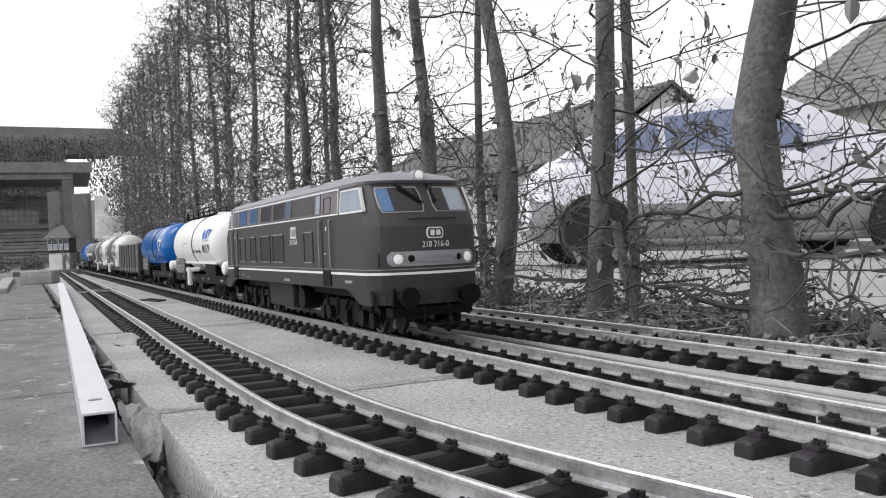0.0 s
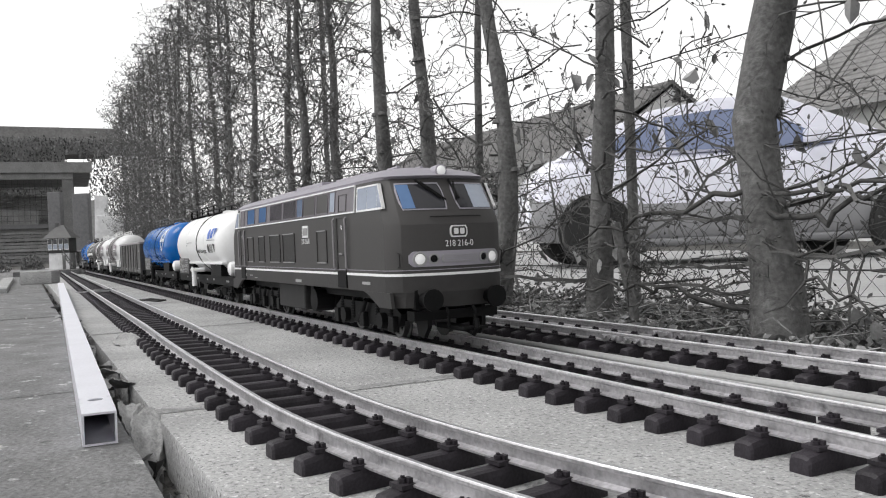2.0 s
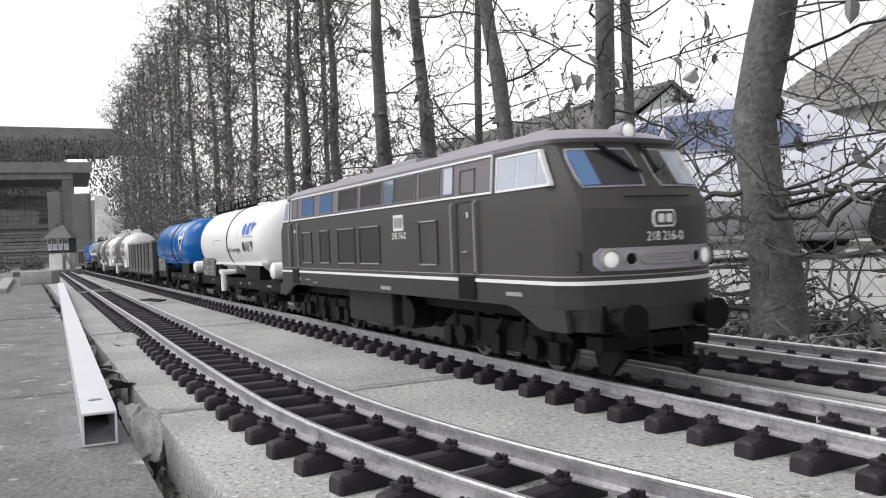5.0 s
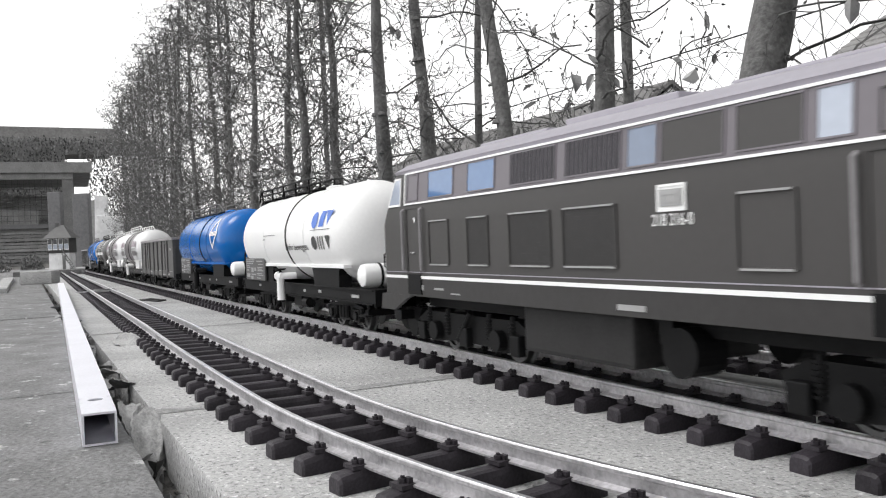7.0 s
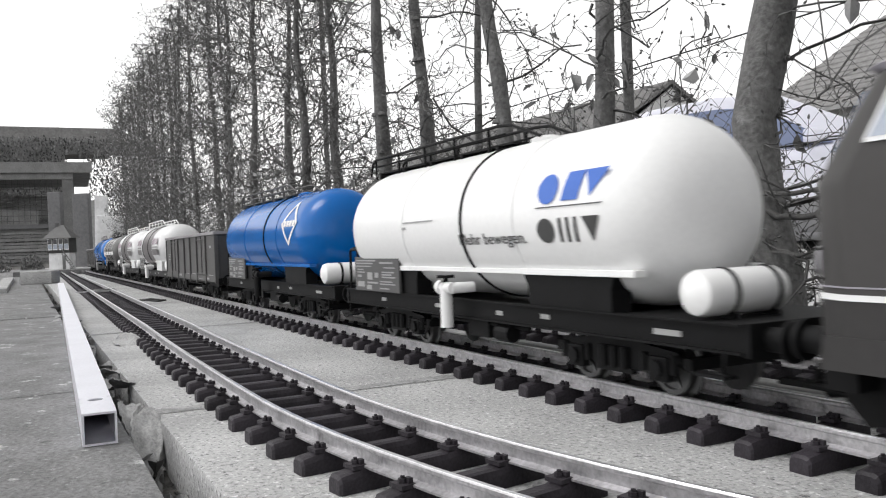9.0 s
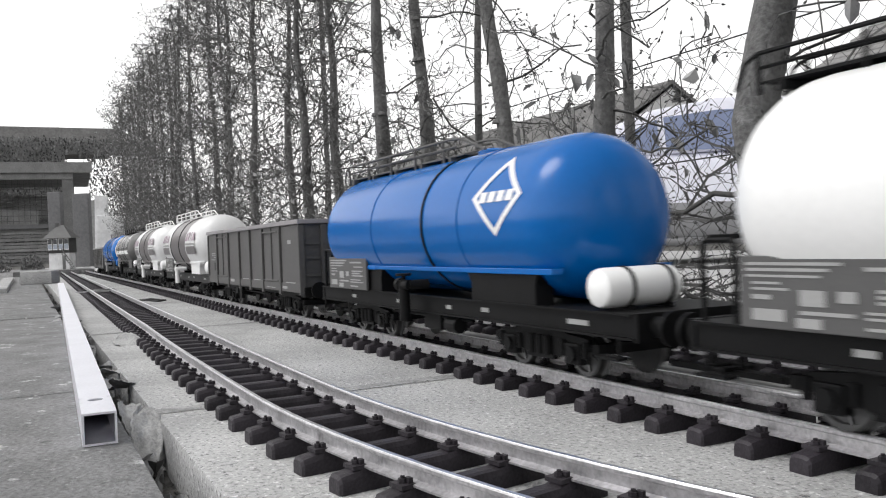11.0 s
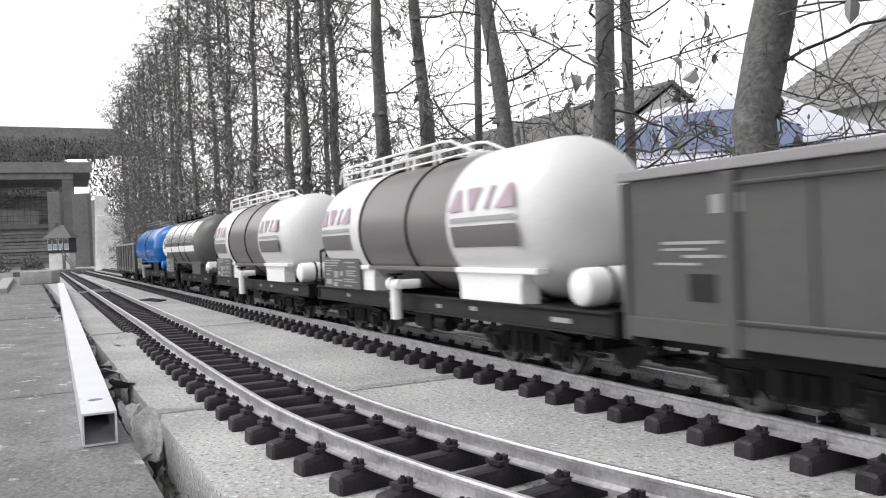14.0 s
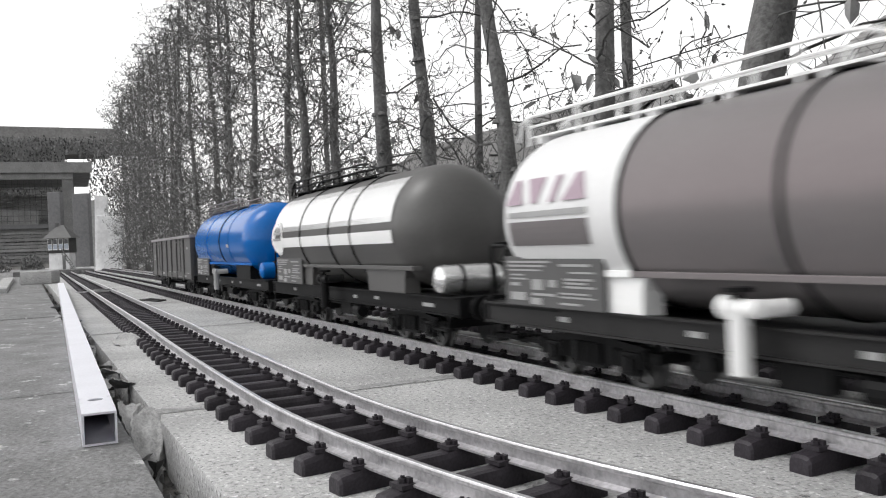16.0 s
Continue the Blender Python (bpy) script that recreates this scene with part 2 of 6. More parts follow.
def paving():
    path = thing("pavement", "weathered grey paving slabs with dirty open joints", "paving", kind="structure")
    xs = [-9.0, -7.0, -5.6, -4.6, -3.9, -3.35, -2.86, -2.25, -1.765, -1.30, -0.853, -0.35, 0.3, 1.0]
    for a, b in zip(xs, xs[1:]):
        bm = bmesh.new()
        box(bm, a + 0.003, b - 0.003, -0.80, -0.2795, -0.05, random.uniform(-0.001, 0.001), bev=0.003)
        part("slab", bm, CONCRETE_OLD, path, smooth=30)


paving()


# ---- the three tracks ----
def straight_line(y):
    return lambda s: (s, y, 0.0)


def curve_line(s):
    """Straight towards a bend of 1.16 m radius that starts at x = -0.645, after a gentle lead-in."""
    x0, r = -0.645, 1.16
    if s < x0:
        k = max(s, -1.2) - x0
        y = -0.1868 + 0.026 * k * k
        slope = 0.052 * k
        if s < -1.2:
            y += -0.0122 * (s + 1.2)
            slope = -0.0122
        return (s, y, math.atan(slope))
    a = (s - x0) / r
    return (x0 + r * math.sin(a), -0.1868 + r * (1 - math.cos(a)), a)


SECTION = [(-0.0042, 0.0), (0.0042, 0.0), (0.0042, 0.0009), (0.0008, 0.0018), (0.0008, 0.0058), (0.0018, 0.0066), (0.0018, 0.0078), (0.0013, 0.0083),
           (-0.0013, 0.0083), (-0.0018, 0.0078), (-0.0018, 0.0066), (-0.0008, 0.0058), (-0.0008, 0.0018), (-0.0042, 0.0009)]
SLEEPER_TOP = 0.0097


def sleeper_mesh():
    bm = bmesh.new()
    L, w = 0.0405, 0.0058
    sec = [(-w, 0), (w, 0), (w * 0.97, 0.66), (w * 0.80, 0.93), (w * 0.45, 1.0), (-w * 0.45, 1.0), (-w * 0.80, 0.93), (-w * 0.97, 0.66)]
    ends = []
    for y, k, h in ((-L, 0.86, 0.0066), (-L + 0.0012, 1.0, 0.0079), (-0.0330, 1.0, 0.0090), (-0.0290, 1.0, SLEEPER_TOP), (-0.0190, 1.0, SLEEPER_TOP), (-0.0150, 0.94, 0.0086),
                    (0.0150, 0.94, 0.0086), (0.0190, 1.0, SLEEPER_TOP), (0.0290, 1.0, SLEEPER_TOP), (0.0330, 1.0, 0.0090), (L - 0.0012, 1.0, 0.0079), (L, 0.86, 0.0066)):
        ends.append([bm.verts.new((x * k, y, z * h)) for x, z in sec])
    for u, v in zip(ends, ends[1:]):
        for i in range(8):
            bm.faces.new((u[i], u[(i + 1) % 8], v[(i + 1) % 8], v[i]))
    bm.faces.new(ends[0][::-1])
    bm.faces.new(ends[-1])
    for side in (-1, 1):
        for k in (-1, 1):
            y = side * 0.02425 + k * 0.0058
            box(bm, -0.0046, 0.0046, y - 0.0034, y + 0.0034, SLEEPER_TOP - 0.0005, SLEEPER_TOP + 0.0013)
            rod(bm, [(0, y, SLEEPER_TOP + 0.001), (0, y, SLEEPER_TOP + 0.0030)], 0.0019, 6)
            rod(bm, [(0, y, SLEEPER_TOP + 0.0030), (0, y, SLEEPER_TOP + 0.0040)], 0.0009, 6)
            box(bm, 0.0004, 0.0034, y - 0.0010 - k * 0.0016, y + 0.0010 - k * 0.0016, SLEEPER_TOP + 0.001, SLEEPER_TOP + 0.0034)
    bmesh.ops.recalc_face_normals(bm, faces=bm.faces[:])
    me = bpy.data.meshes.new("sleeper")
    bm.to_mesh(me)
    bm.free()
    me.materials.append(SLEEPER)
    return me


SLEEPER_MESH = sleeper_mesh()


def track(label, line, s0, s1, step, phase, extra_z=0.0):
    tr = thing("railway_track", label, "railway track", "tracks on the concrete bed")
    stations = []
    s = s0
    while s < s1:
        x, y, a = line(s)
        stations.append((x, y, RAIL_Z - 0.0083 + extra_z, a))
        s += 0.04 if s > -1.2 else 0.12
    for side in (-1, 1):
        st = [(x - math.sin(a) * side * 0.02425, y + math.cos(a) * side * 0.02425, z, a) for x, y, z, a in stations]
        part("rail", sweep(bmesh.new(), st, SECTION), RAIL_SIDE, tr, "weathered brass rail", smooth=35)
        part("railhead", sweep(bmesh.new(), st, [(-0.00125, 0.0082), (0.00125, 0.0082), (0.0010, 0.0085), (-0.0010, 0.0085)]), RAIL_TOP, tr, "bright worn running surface")
    s = s0 + phase
    far = bmesh.new()
    while s < s1:
        x, y, a = line(s)
        if s > 1.2:
            k = len(far.verts)
            far.from_mesh(SLEEPER_MESH)
            far.verts.ensure_lookup_table()
            for v in far.verts[k:]:
                v.co += Vector((x, y, extra_z))
            s += step
            continue
        ob = new("sleeper", SLEEPER_MESH)
        ob.parent = tr
        ob.matrix_basis = pose(x, y, extra_z, 0, 0, math.degrees(a) + random.uniform(-0.7, 0.7))
        s += step
    if far.verts:
        part("sleeper_row", far, SLEEPER, tr)["kind"] = "stuff"
    else:
        far.free()
    return tr


track("straight brass track that carries the goods train", straight_line(0.0), -6.2, 3.2, 0.0314, 0.0214)
track("empty brass track bending across the concrete", curve_line, -5.4, -0.17, 0.0368, 0.0139)
track("empty brass track beside the hedge", straight_line(0.157), -6.2, 3.2, 0.0298, 0.0041)


# ---- hedge of bare trees beside the track ----
def prisms(segs):
    """Three-sided tapered bars for many (p, q, r0, r1)."""
    p = np.array([s[0] for s in segs], float)
    q = np.array([s[1] for s in segs], float)
    r0 = np.array([s[2] for s in segs], float)[:, None]
    r1 = np.array([s[3] for s in segs], float)[:, None]
    d = q - p
    d /= np.linalg.norm(d, axis=1, keepdims=True) + 1e-9
    ref = np.where(np.abs(d[:, 2:3]) < 0.8, np.array([[0, 0, 1.0]]), np.array([[1.0, 0, 0]]))
    a = np.cross(d, ref)
    a /= np.linalg.norm(a, axis=1, keepdims=True)
    b = np.cross(d, a)
    vs = []
    for c, r in ((p, r0), (q, r1)):
        for k in range(3):
            t = k * math.tau / 3
            vs.append(c + (a * math.cos(t) + b * math.sin(t)) * r)
    v = np.stack(vs, 1).reshape(-1, 3)
    base = np.arange(len(segs))[:, None, None] * 6
    quad = np.array([[0, 1, 4, 3], [1, 2, 5, 4], [2, 0, 3, 5]])[None]
    return v.tolist(), (base + quad).reshape(-1, 4).tolist()


def leaf_cards(rng, places, size):
    """Small curled leaves, folded along the rib and bent at the tip."""
    vs, fs = [], []
    for p in places:
        L = size * rng.uniform(0.5, 1.3)
        w = L * rng.uniform(0.20, 0.36)
        m = Euler((rng.uniform(-0.9, 0.9), rng.uniform(0.3, 2.4), rng.uniform(0, math.tau))).to_matrix()
        fold = rng.uniform(0.1, 0.9) * w
        bend = rng.uniform(-0.35, 0.35) * L
        pts = [(0, 0, 0), (L * 0.3, -w * 0.9, fold), (L * 0.7, -w * 0.8, fold + bend * 0.3), (L, 0, bend), (L * 0.7, w * 0.8, fold + bend * 0.3), (L * 0.3, w * 0.9, fold), (L * 0.5, 0, bend * 0.15)]
        k = len(vs)
        vs += [tuple(Vector(p) + m @ Vector(q)) for q in pts]
        fs += [(k, k + 1, k + 6), (k + 1, k + 2, k + 6), (k + 2, k + 3, k + 6), (k + 3, k + 4, k + 6), (k + 4, k + 5, k + 6), (k + 5, k, k + 6)]
    return vs, fs


def crown(seed, limbs, dense, low=0.04, top=1.2, near=False):
    """Limbs, twigs and twiglets of a trimmed hedge tree round its trunk at the origin."""
    rng = random.Random(seed)
    segs, tips = [], []
    reach = 0.105 if near else 0.17

    def grow(p, d, length, r, n, up, wob, flat=1.0):
        pts = [p]
        for i in range(n):
            d = (d + Vector((rng.gauss(0, wob), rng.gauss(0, wob * flat), rng.gauss(0, wob * flat) + up))).normalized()
            q = pts[-1] + d * (length / n) * rng.uniform(0.6, 1.4)
            if q.z > top or abs(q.y) > reach or q.z < 0.015:
                break
            segs.append((tuple(pts[-1]), tuple(q), r * (1 - 0.7 * i / n), r * (1 - 0.7 * (i + 1) / n)))
            pts.append(q)
        return pts, d

    def bud(p, d, r):
        segs.append((tuple(p), tuple(p + d * r * 2.6), r * 1.8, r * 2.4))
        segs.append((tuple(p + d * r * 2.6), tuple(p + d * r * 7.5), r * 2.4, r * 0.3))

    for i in range(limbs):
        z = low + (top - low) * ((i + rng.random()) / limbs) ** (1.9 if near else 1.1)
        az = rng.choice((0, math.pi)) + rng.gauss(0, 0.5 if near else 0.75)
        el = rng.uniform(-0.22, 0.34) if near else rng.uniform(-0.15, 0.65)
        d = Vector((math.cos(az) * math.cos(el), math.sin(az) * math.cos(el), math.sin(el)))
        if near:
            slim = 1.0 if z < 0.22 else 0.78
            pts, _ = grow(Vector((0, 0, z)), d, rng.uniform(0.16, 0.42), rng.uniform(0.0013, 0.0031) * slim, 13, 0.0, 0.30, 0.75)
        else:
            pts, _ = grow(Vector((0, 0, z)), d, rng.uniform(0.14, 0.34), rng.uniform(0.0014, 0.0034), 7, 0.08, 0.30)
        for j in range(dense if not near or z < 0.22 else dense - 2):
            k = rng.randrange(1, len(pts)) if len(pts) > 1 else 0
            d2 = Vector((rng.gauss(0, 1), rng.gauss(0, 0.7), rng.gauss(0.05, 0.32) if near else rng.gauss(0.15, 0.6))).normalized()
            tw, e = grow(pts[k], d2, rng.uniform(0.04, 0.13), rng.uniform(0.0007, 0.0012) if near else rng.uniform(0.0007, 0.0014), 8 if near else 6, 0.0, 0.50)
            if near and len(tw) > 1:
                bud(tw[-1], e, 0.0006)
            for q in range(3):
                m = rng.randrange(len(tw))
                d3 = Vector((rng.gauss(0, 1), rng.gauss(0, 0.8), rng.gauss(0.2, 0.8))).normalized()
                tl, e = grow(tw[m], d3, rng.uniform(0.010, 0.04), rng.uniform(0.0005, 0.0008), 3, 0.0, 0.4)
                if near and len(tl) > 1:
                    bud(tl[-1], e, 0.0006)
                tips.append(tl[-1])
            tips.append(tw[-1])
    return segs, tips


CROWNS = {}


def hedge_tree(x, y, path, r, seed, limbs=46, dense=9, leaves=160, leaf=0.020, share=False):
    tree = thing("hedge_tree", "bare hedge tree with grey bark and a few dry leaves", "tree", "hedge beside the railway")
    tree.location = (x, y, 0)
    rng = random.Random(seed)
    bm = bmesh.new()
    n = 10
    pts = []
    zs = [i * 1.2 / 16 - 0.015 for i in range(17)]
    for z in zs:
        ox = float(np.interp(z, [p[0] for p in path], [p[1] for p in path]))
        pts.append((ox + rng.gauss(0, 0.0015), 0.010 * math.sin(z * 4 + seed), z))
    rings = []
    for i, p in enumerate(pts):
        rr = r * (1.0 - 0.68 * min(1, i / 9) ** 1.2 * (0.55 + 0.45 * i / 16)) * (1.22 if i == 0 else 1.05 if i == 1 else 1.0) * rng.uniform(0.91, 1.11)
        rings.append([bm.verts.new((p[0] + math.cos(k * math.tau / n) * rr * rng.uniform(0.94, 1.06), p[1] + math.sin(k * math.tau / n) * rr * rng.uniform(0.94, 1.06), p[2])) for k in range(n)])
    for u, v in zip(rings, rings[1:]):
        for k in range(n):
            bm.faces.new((u[k], u[(k + 1) % n], v[(k + 1) % n], v[k]))
    bm.faces.new(rings[-1])
    for i in range(9):
        k = rng.randrange(2, 15)
        a = rng.uniform(0, math.tau)
        lathe(bm, [(-0.004, r * 0.5), (0.0, r * 0.42), (0.003, r * 0.2), (0.004, 0.0005)], "z", 8, (pts[k][0] + math.cos(a) * r * 0.75, pts[k][1] + math.sin(a) * r * 0.75, pts[k][2]))
    part("trunk", bm, BARK, tree, smooth=60)
    key = seed % 4 if share else "t%d" % seed
    if key not in CROWNS:
        segs, tips = crown(seed, limbs, dense, near=not share)
        v, f = prisms(segs)
        me = bpy.data.meshes.new("crown")
        me.from_pydata(v, [], f)
        me.materials.append(TWIG if share else TWIG_NEAR)
        lv, lf = leaf_cards(rng, rng.sample(tips, min(leaves, len(tips))), leaf)
        ml = bpy.data.meshes.new("leaves")
        ml.from_pydata(lv, [], lf)
        ml.materials.append(LEAF_DRY)
        CROWNS[key] = (me, ml)
    for nm, me in zip(("crown", "leaves"), CROWNS[key]):
        ob = new(nm, me)
        ob.parent = tree
        ob["kind"] = "stuff"
        if share:
            ob.matrix_basis = pose(0, 0, 0, 0, 0, 180 * (seed % 2))
    return tree


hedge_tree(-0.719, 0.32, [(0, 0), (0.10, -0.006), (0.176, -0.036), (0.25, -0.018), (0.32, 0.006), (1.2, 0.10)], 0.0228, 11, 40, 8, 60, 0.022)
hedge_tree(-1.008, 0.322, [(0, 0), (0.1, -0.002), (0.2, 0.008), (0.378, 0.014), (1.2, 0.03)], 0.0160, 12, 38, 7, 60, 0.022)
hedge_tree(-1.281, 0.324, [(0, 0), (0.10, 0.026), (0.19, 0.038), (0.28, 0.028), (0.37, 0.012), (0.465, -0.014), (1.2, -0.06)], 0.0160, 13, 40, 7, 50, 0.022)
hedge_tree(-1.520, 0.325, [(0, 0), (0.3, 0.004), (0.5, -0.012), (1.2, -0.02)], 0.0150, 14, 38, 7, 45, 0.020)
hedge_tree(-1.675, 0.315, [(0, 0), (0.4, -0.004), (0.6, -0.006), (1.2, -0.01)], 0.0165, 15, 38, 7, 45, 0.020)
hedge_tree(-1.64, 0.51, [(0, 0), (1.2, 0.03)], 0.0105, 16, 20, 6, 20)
HEDGE = [-2.05, -2.14, -2.42, -2.66, -3.03, -3.20, -3.42, -3.70, -3.97, -4.2, -4.42, -4.66, -4.9, -5.12, -5.36, -5.6, -5.85, -6.1, -6.35, -6.6]
for i, x in enumerate(HEDGE):
    w = random.Random(i)
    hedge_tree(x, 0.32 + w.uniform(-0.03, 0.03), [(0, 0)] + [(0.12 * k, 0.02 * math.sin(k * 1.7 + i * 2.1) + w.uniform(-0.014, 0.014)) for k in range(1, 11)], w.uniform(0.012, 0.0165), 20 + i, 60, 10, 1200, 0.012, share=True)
hedge_tree(-0.40, 0.33, [(0, 0), (0.5, 0.02), (1.2, 0.0)], 0.020, 61, 66, 9, 60, 0.026)
hedge_tree(-0.10, 0.33, [(0, 0), (0.5, -0.02), (1.2, 0.0)], 0.019, 62, 50, 8, 50, 0.026)


def near_limbs():
    """The thick low limbs that cross in front of the fence."""
    limbs = [
        ((-0.742, 0.300, 0.140), [(-0.82, 0.285, 0.135), (-0.90, 0.27, 0.115), (-0.97, 0.262, 0.098)], 0.0062),
        ((-0.722, 0.300, 0.118), [(-0.66, 0.285, 0.110), (-0.60, 0.275, 0.128), (-0.52, 0.265, 0.150)], 0.0068),
        ((-0.722, 0.300, 0.135), [(-0.65, 0.280, 0.137), (-0.56, 0.270, 0.132), (-0.47, 0.26, 0.138)], 0.0050),
        ((-0.720, 0.298, 0.096), [(-0.675, 0.28, 0.080), (-0.63, 0.265, 0.055), (-0.58, 0.26, 0.030)], 0.0046),
        ((-0.745, 0.300, 0.020), [(-0.80, 0.27, 0.040), (-0.86, 0.255, 0.050), (-0.95, 0.25, 0.042)], 0.0062),
        ((-1.255, 0.305, 0.085), [(-1.30, 0.280, 0.095), (-1.34, 0.270, 0.120), (-1.37, 0.265, 0.165)], 0.0050),
        ((-1.010, 0.303, 0.190), [(-0.94, 0.285, 0.200), (-0.86, 0.28, 0.196), (-0.78, 0.285, 0.205)], 0.0042),
    ]
    for root, rest, r in limbs:
        bm = bmesh.new()
        pts = [Vector(root)] + [Vector(p) for p in rest]
        fine = []
        for a, b in zip(pts, pts[1:]):
            for k in range(4):
                fine.append(a.lerp(b, k / 4) + Vector((random.gauss(0, 0.004), random.gauss(0, 0.003), random.gauss(0, 0.004))))
        fine.append(pts[-1])
        rod(bm, fine, r * 0.50, 8, True, r * 0.22)
        limb = tagged(link("limb", bm, BARK_DARK, smooth=60), "long crooked bare limb of the hedge tree", "branch", "low limbs of the hedge")
        for k in range(2, len(fine), 2):
            d = Vector((random.gauss(0, 1), random.gauss(0, 0.5), random.uniform(-0.3, 1))).normalized()
            bm = bmesh.new()
            rod(bm, [fine[k], fine[k] + d * 0.03, fine[k] + d * 0.055 + Vector((random.gauss(0, 0.012), 0, 0.012))], 0.0013, 5, True, 0.0005)
            part("twig", bm, BARK_DARK, limb)


near_limbs()


# ---- fallen leaves and twigs ----
def litter():
    rng = random.Random(5)
    pl = []
    for i in range(13000):
        x = rng.uniform(-4.5, 0.4) if rng.random() < 0.4 else rng.uniform(-1.9, 0.1)
        y = 0.242 + abs(rng.gauss(0, 0.16)) if x > -2 else rng.uniform(0.24, 0.5)
        pl.append((x, y, 0.001 + rng.uniform(0, 0.010)))
    v, f = leaf_cards(rng, pl, 0.015)
    v = [(x, y, max(z * 0.7, -0.004)) for x, y, z in v]
    ob = raw("leaf_litter", v, f, LITTER)
    tagged(ob, "grey fallen leaves covering the soil under the hedge", "leaf litter", kind="stuff")
    segs = []
    for i in range(330):
        x, y = rng.uniform(-2.2, 0.1), 0.25 + abs(rng.gauss(0, 0.13))
        a, L = rng.uniform(0, math.tau), rng.uniform(0.02, 0.11)
        z = rng.uniform(0.003, 0.016)
        p = (x, y, z)
        q = (x + math.cos(a) * L * 0.5, y + abs(math.sin(a)) * L * 0.5, z + rng.uniform(-0.002, 0.014))
        e = (x + math.cos(a + 0.3) * L, y + abs(math.sin(a + 0.3)) * L, max(0.002, z + rng.uniform(-0.004, 0.012)))
        r = rng.uniform(0.0004, 0.0013)
        segs += [(p, q, r, r * 0.8), (q, e, r * 0.8, r * 0.4)]
    v, f = prisms(segs)
    tagged(raw("fallen_twigs", v, f, LITTER), "grey fallen twigs lying under the hedge", "twigs", kind="stuff")
    # leaves caught in the gap beside the paving
    pl = [(rng.uniform(-3.2, -0.42), rng.uniform(-0.277, -0.261), rng.uniform(-0.032, -0.014)) for i in range(1300)]
    v, f = leaf_cards(rng, pl, 0.012)
    v = [(x, min(-0.2595, max(-0.2785, y)), z) for x, y, z in v]
    tagged(raw("gap_leaves", v, f, LITTER), "dry leaves filling the gap beside the paving", "leaf litter", kind="stuff")


litter()


def curled_leaf(x, y, z, size, turn, tilt, label, wide=0.42, roll=0.0):
    """A large dry leaf with raised side ribs, folded along its middle and curling at the rim."""
    rng = random.Random(int(-x * 1000))
    bm = bmesh.new()
    nu, nv = 26, 12
    grid = []
    cup = rng.uniform(0.15, 0.55)
    droop = rng.uniform(0.05, 0.35)
    for i in range(nu + 1):
        u = i / nu
        w = size * wide * max(0.04, math.sin(math.pi * (0.06 + 0.90 * u ** 0.8))) ** 0.75 * (1 + 0.03 * math.sin(u * 40))
        row = []
        for j in range(nv + 1):
            v = j / nv * 2 - 1
            rib = 0.016 * size * math.sin((u - 0.28 * abs(v)) * 44) * min(1, abs(v) * 3)
            zz = cup * w * abs(v) ** 1.6 + rib - droop * size * u * u + 0.03 * size * noise.noise((u * 4 + x * 50, v * 2, 0))
            row.append(bm.verts.new((u * size, v * w * (1 - 0.15 * abs(v)), zz)))
        grid.append(row)
    for i in range(nu):
        for j in range(nv):
            bm.faces.new((grid[i][j], grid[i + 1][j], grid[i + 1][j + 1], grid[i][j + 1]))
    ob = link("dry_leaf", bm, LEAF_PALE, smooth=70)
    sol = ob.modifiers.new("thickness", "SOLIDIFY")
    sol.thickness = 0.0004
    ob.matrix_basis = pose(x, y, z, roll, tilt, turn)
    tagged(ob, label, "leaf", "large dry leaves in the gap")


curled_leaf(-0.712, -0.2655, 0.006, 0.058, -3, 24, "large ribbed dry leaf draped into the gap", 0.20, -14)
curled_leaf(-0.790, -0.2690, -0.004, 0.050, 4, 4, "grey folded dry leaf lying in the gap", 0.20, -12)
curled_leaf(-0.890, -0.2665, -0.006, 0.040, 12, -20, "grey folded dry leaf standing out of the gap", 0.30, -22)
curled_leaf(-1.190, -0.2400, 0.006, 0.050, 30, 4, "pale crumpled dry leaf lying on the concrete", 0.28, 25)
GAP = random.Random(21)
for k in range(22):
    curled_leaf(-0.92 - 0.052 * k - GAP.uniform(0, 0.02), -0.2690 + GAP.uniform(-0.003, 0.003), -0.008 + GAP.uniform(-0.003, 0.005), GAP.uniform(0.026, 0.036), GAP.uniform(-45, 45), GAP.uniform(-32, 12),
                GAP.choice(("grey folded dry leaf lying in the gap", "grey folded dry leaf standing out of the gap")), GAP.uniform(0.26, 0.36), GAP.uniform(-30, 12))


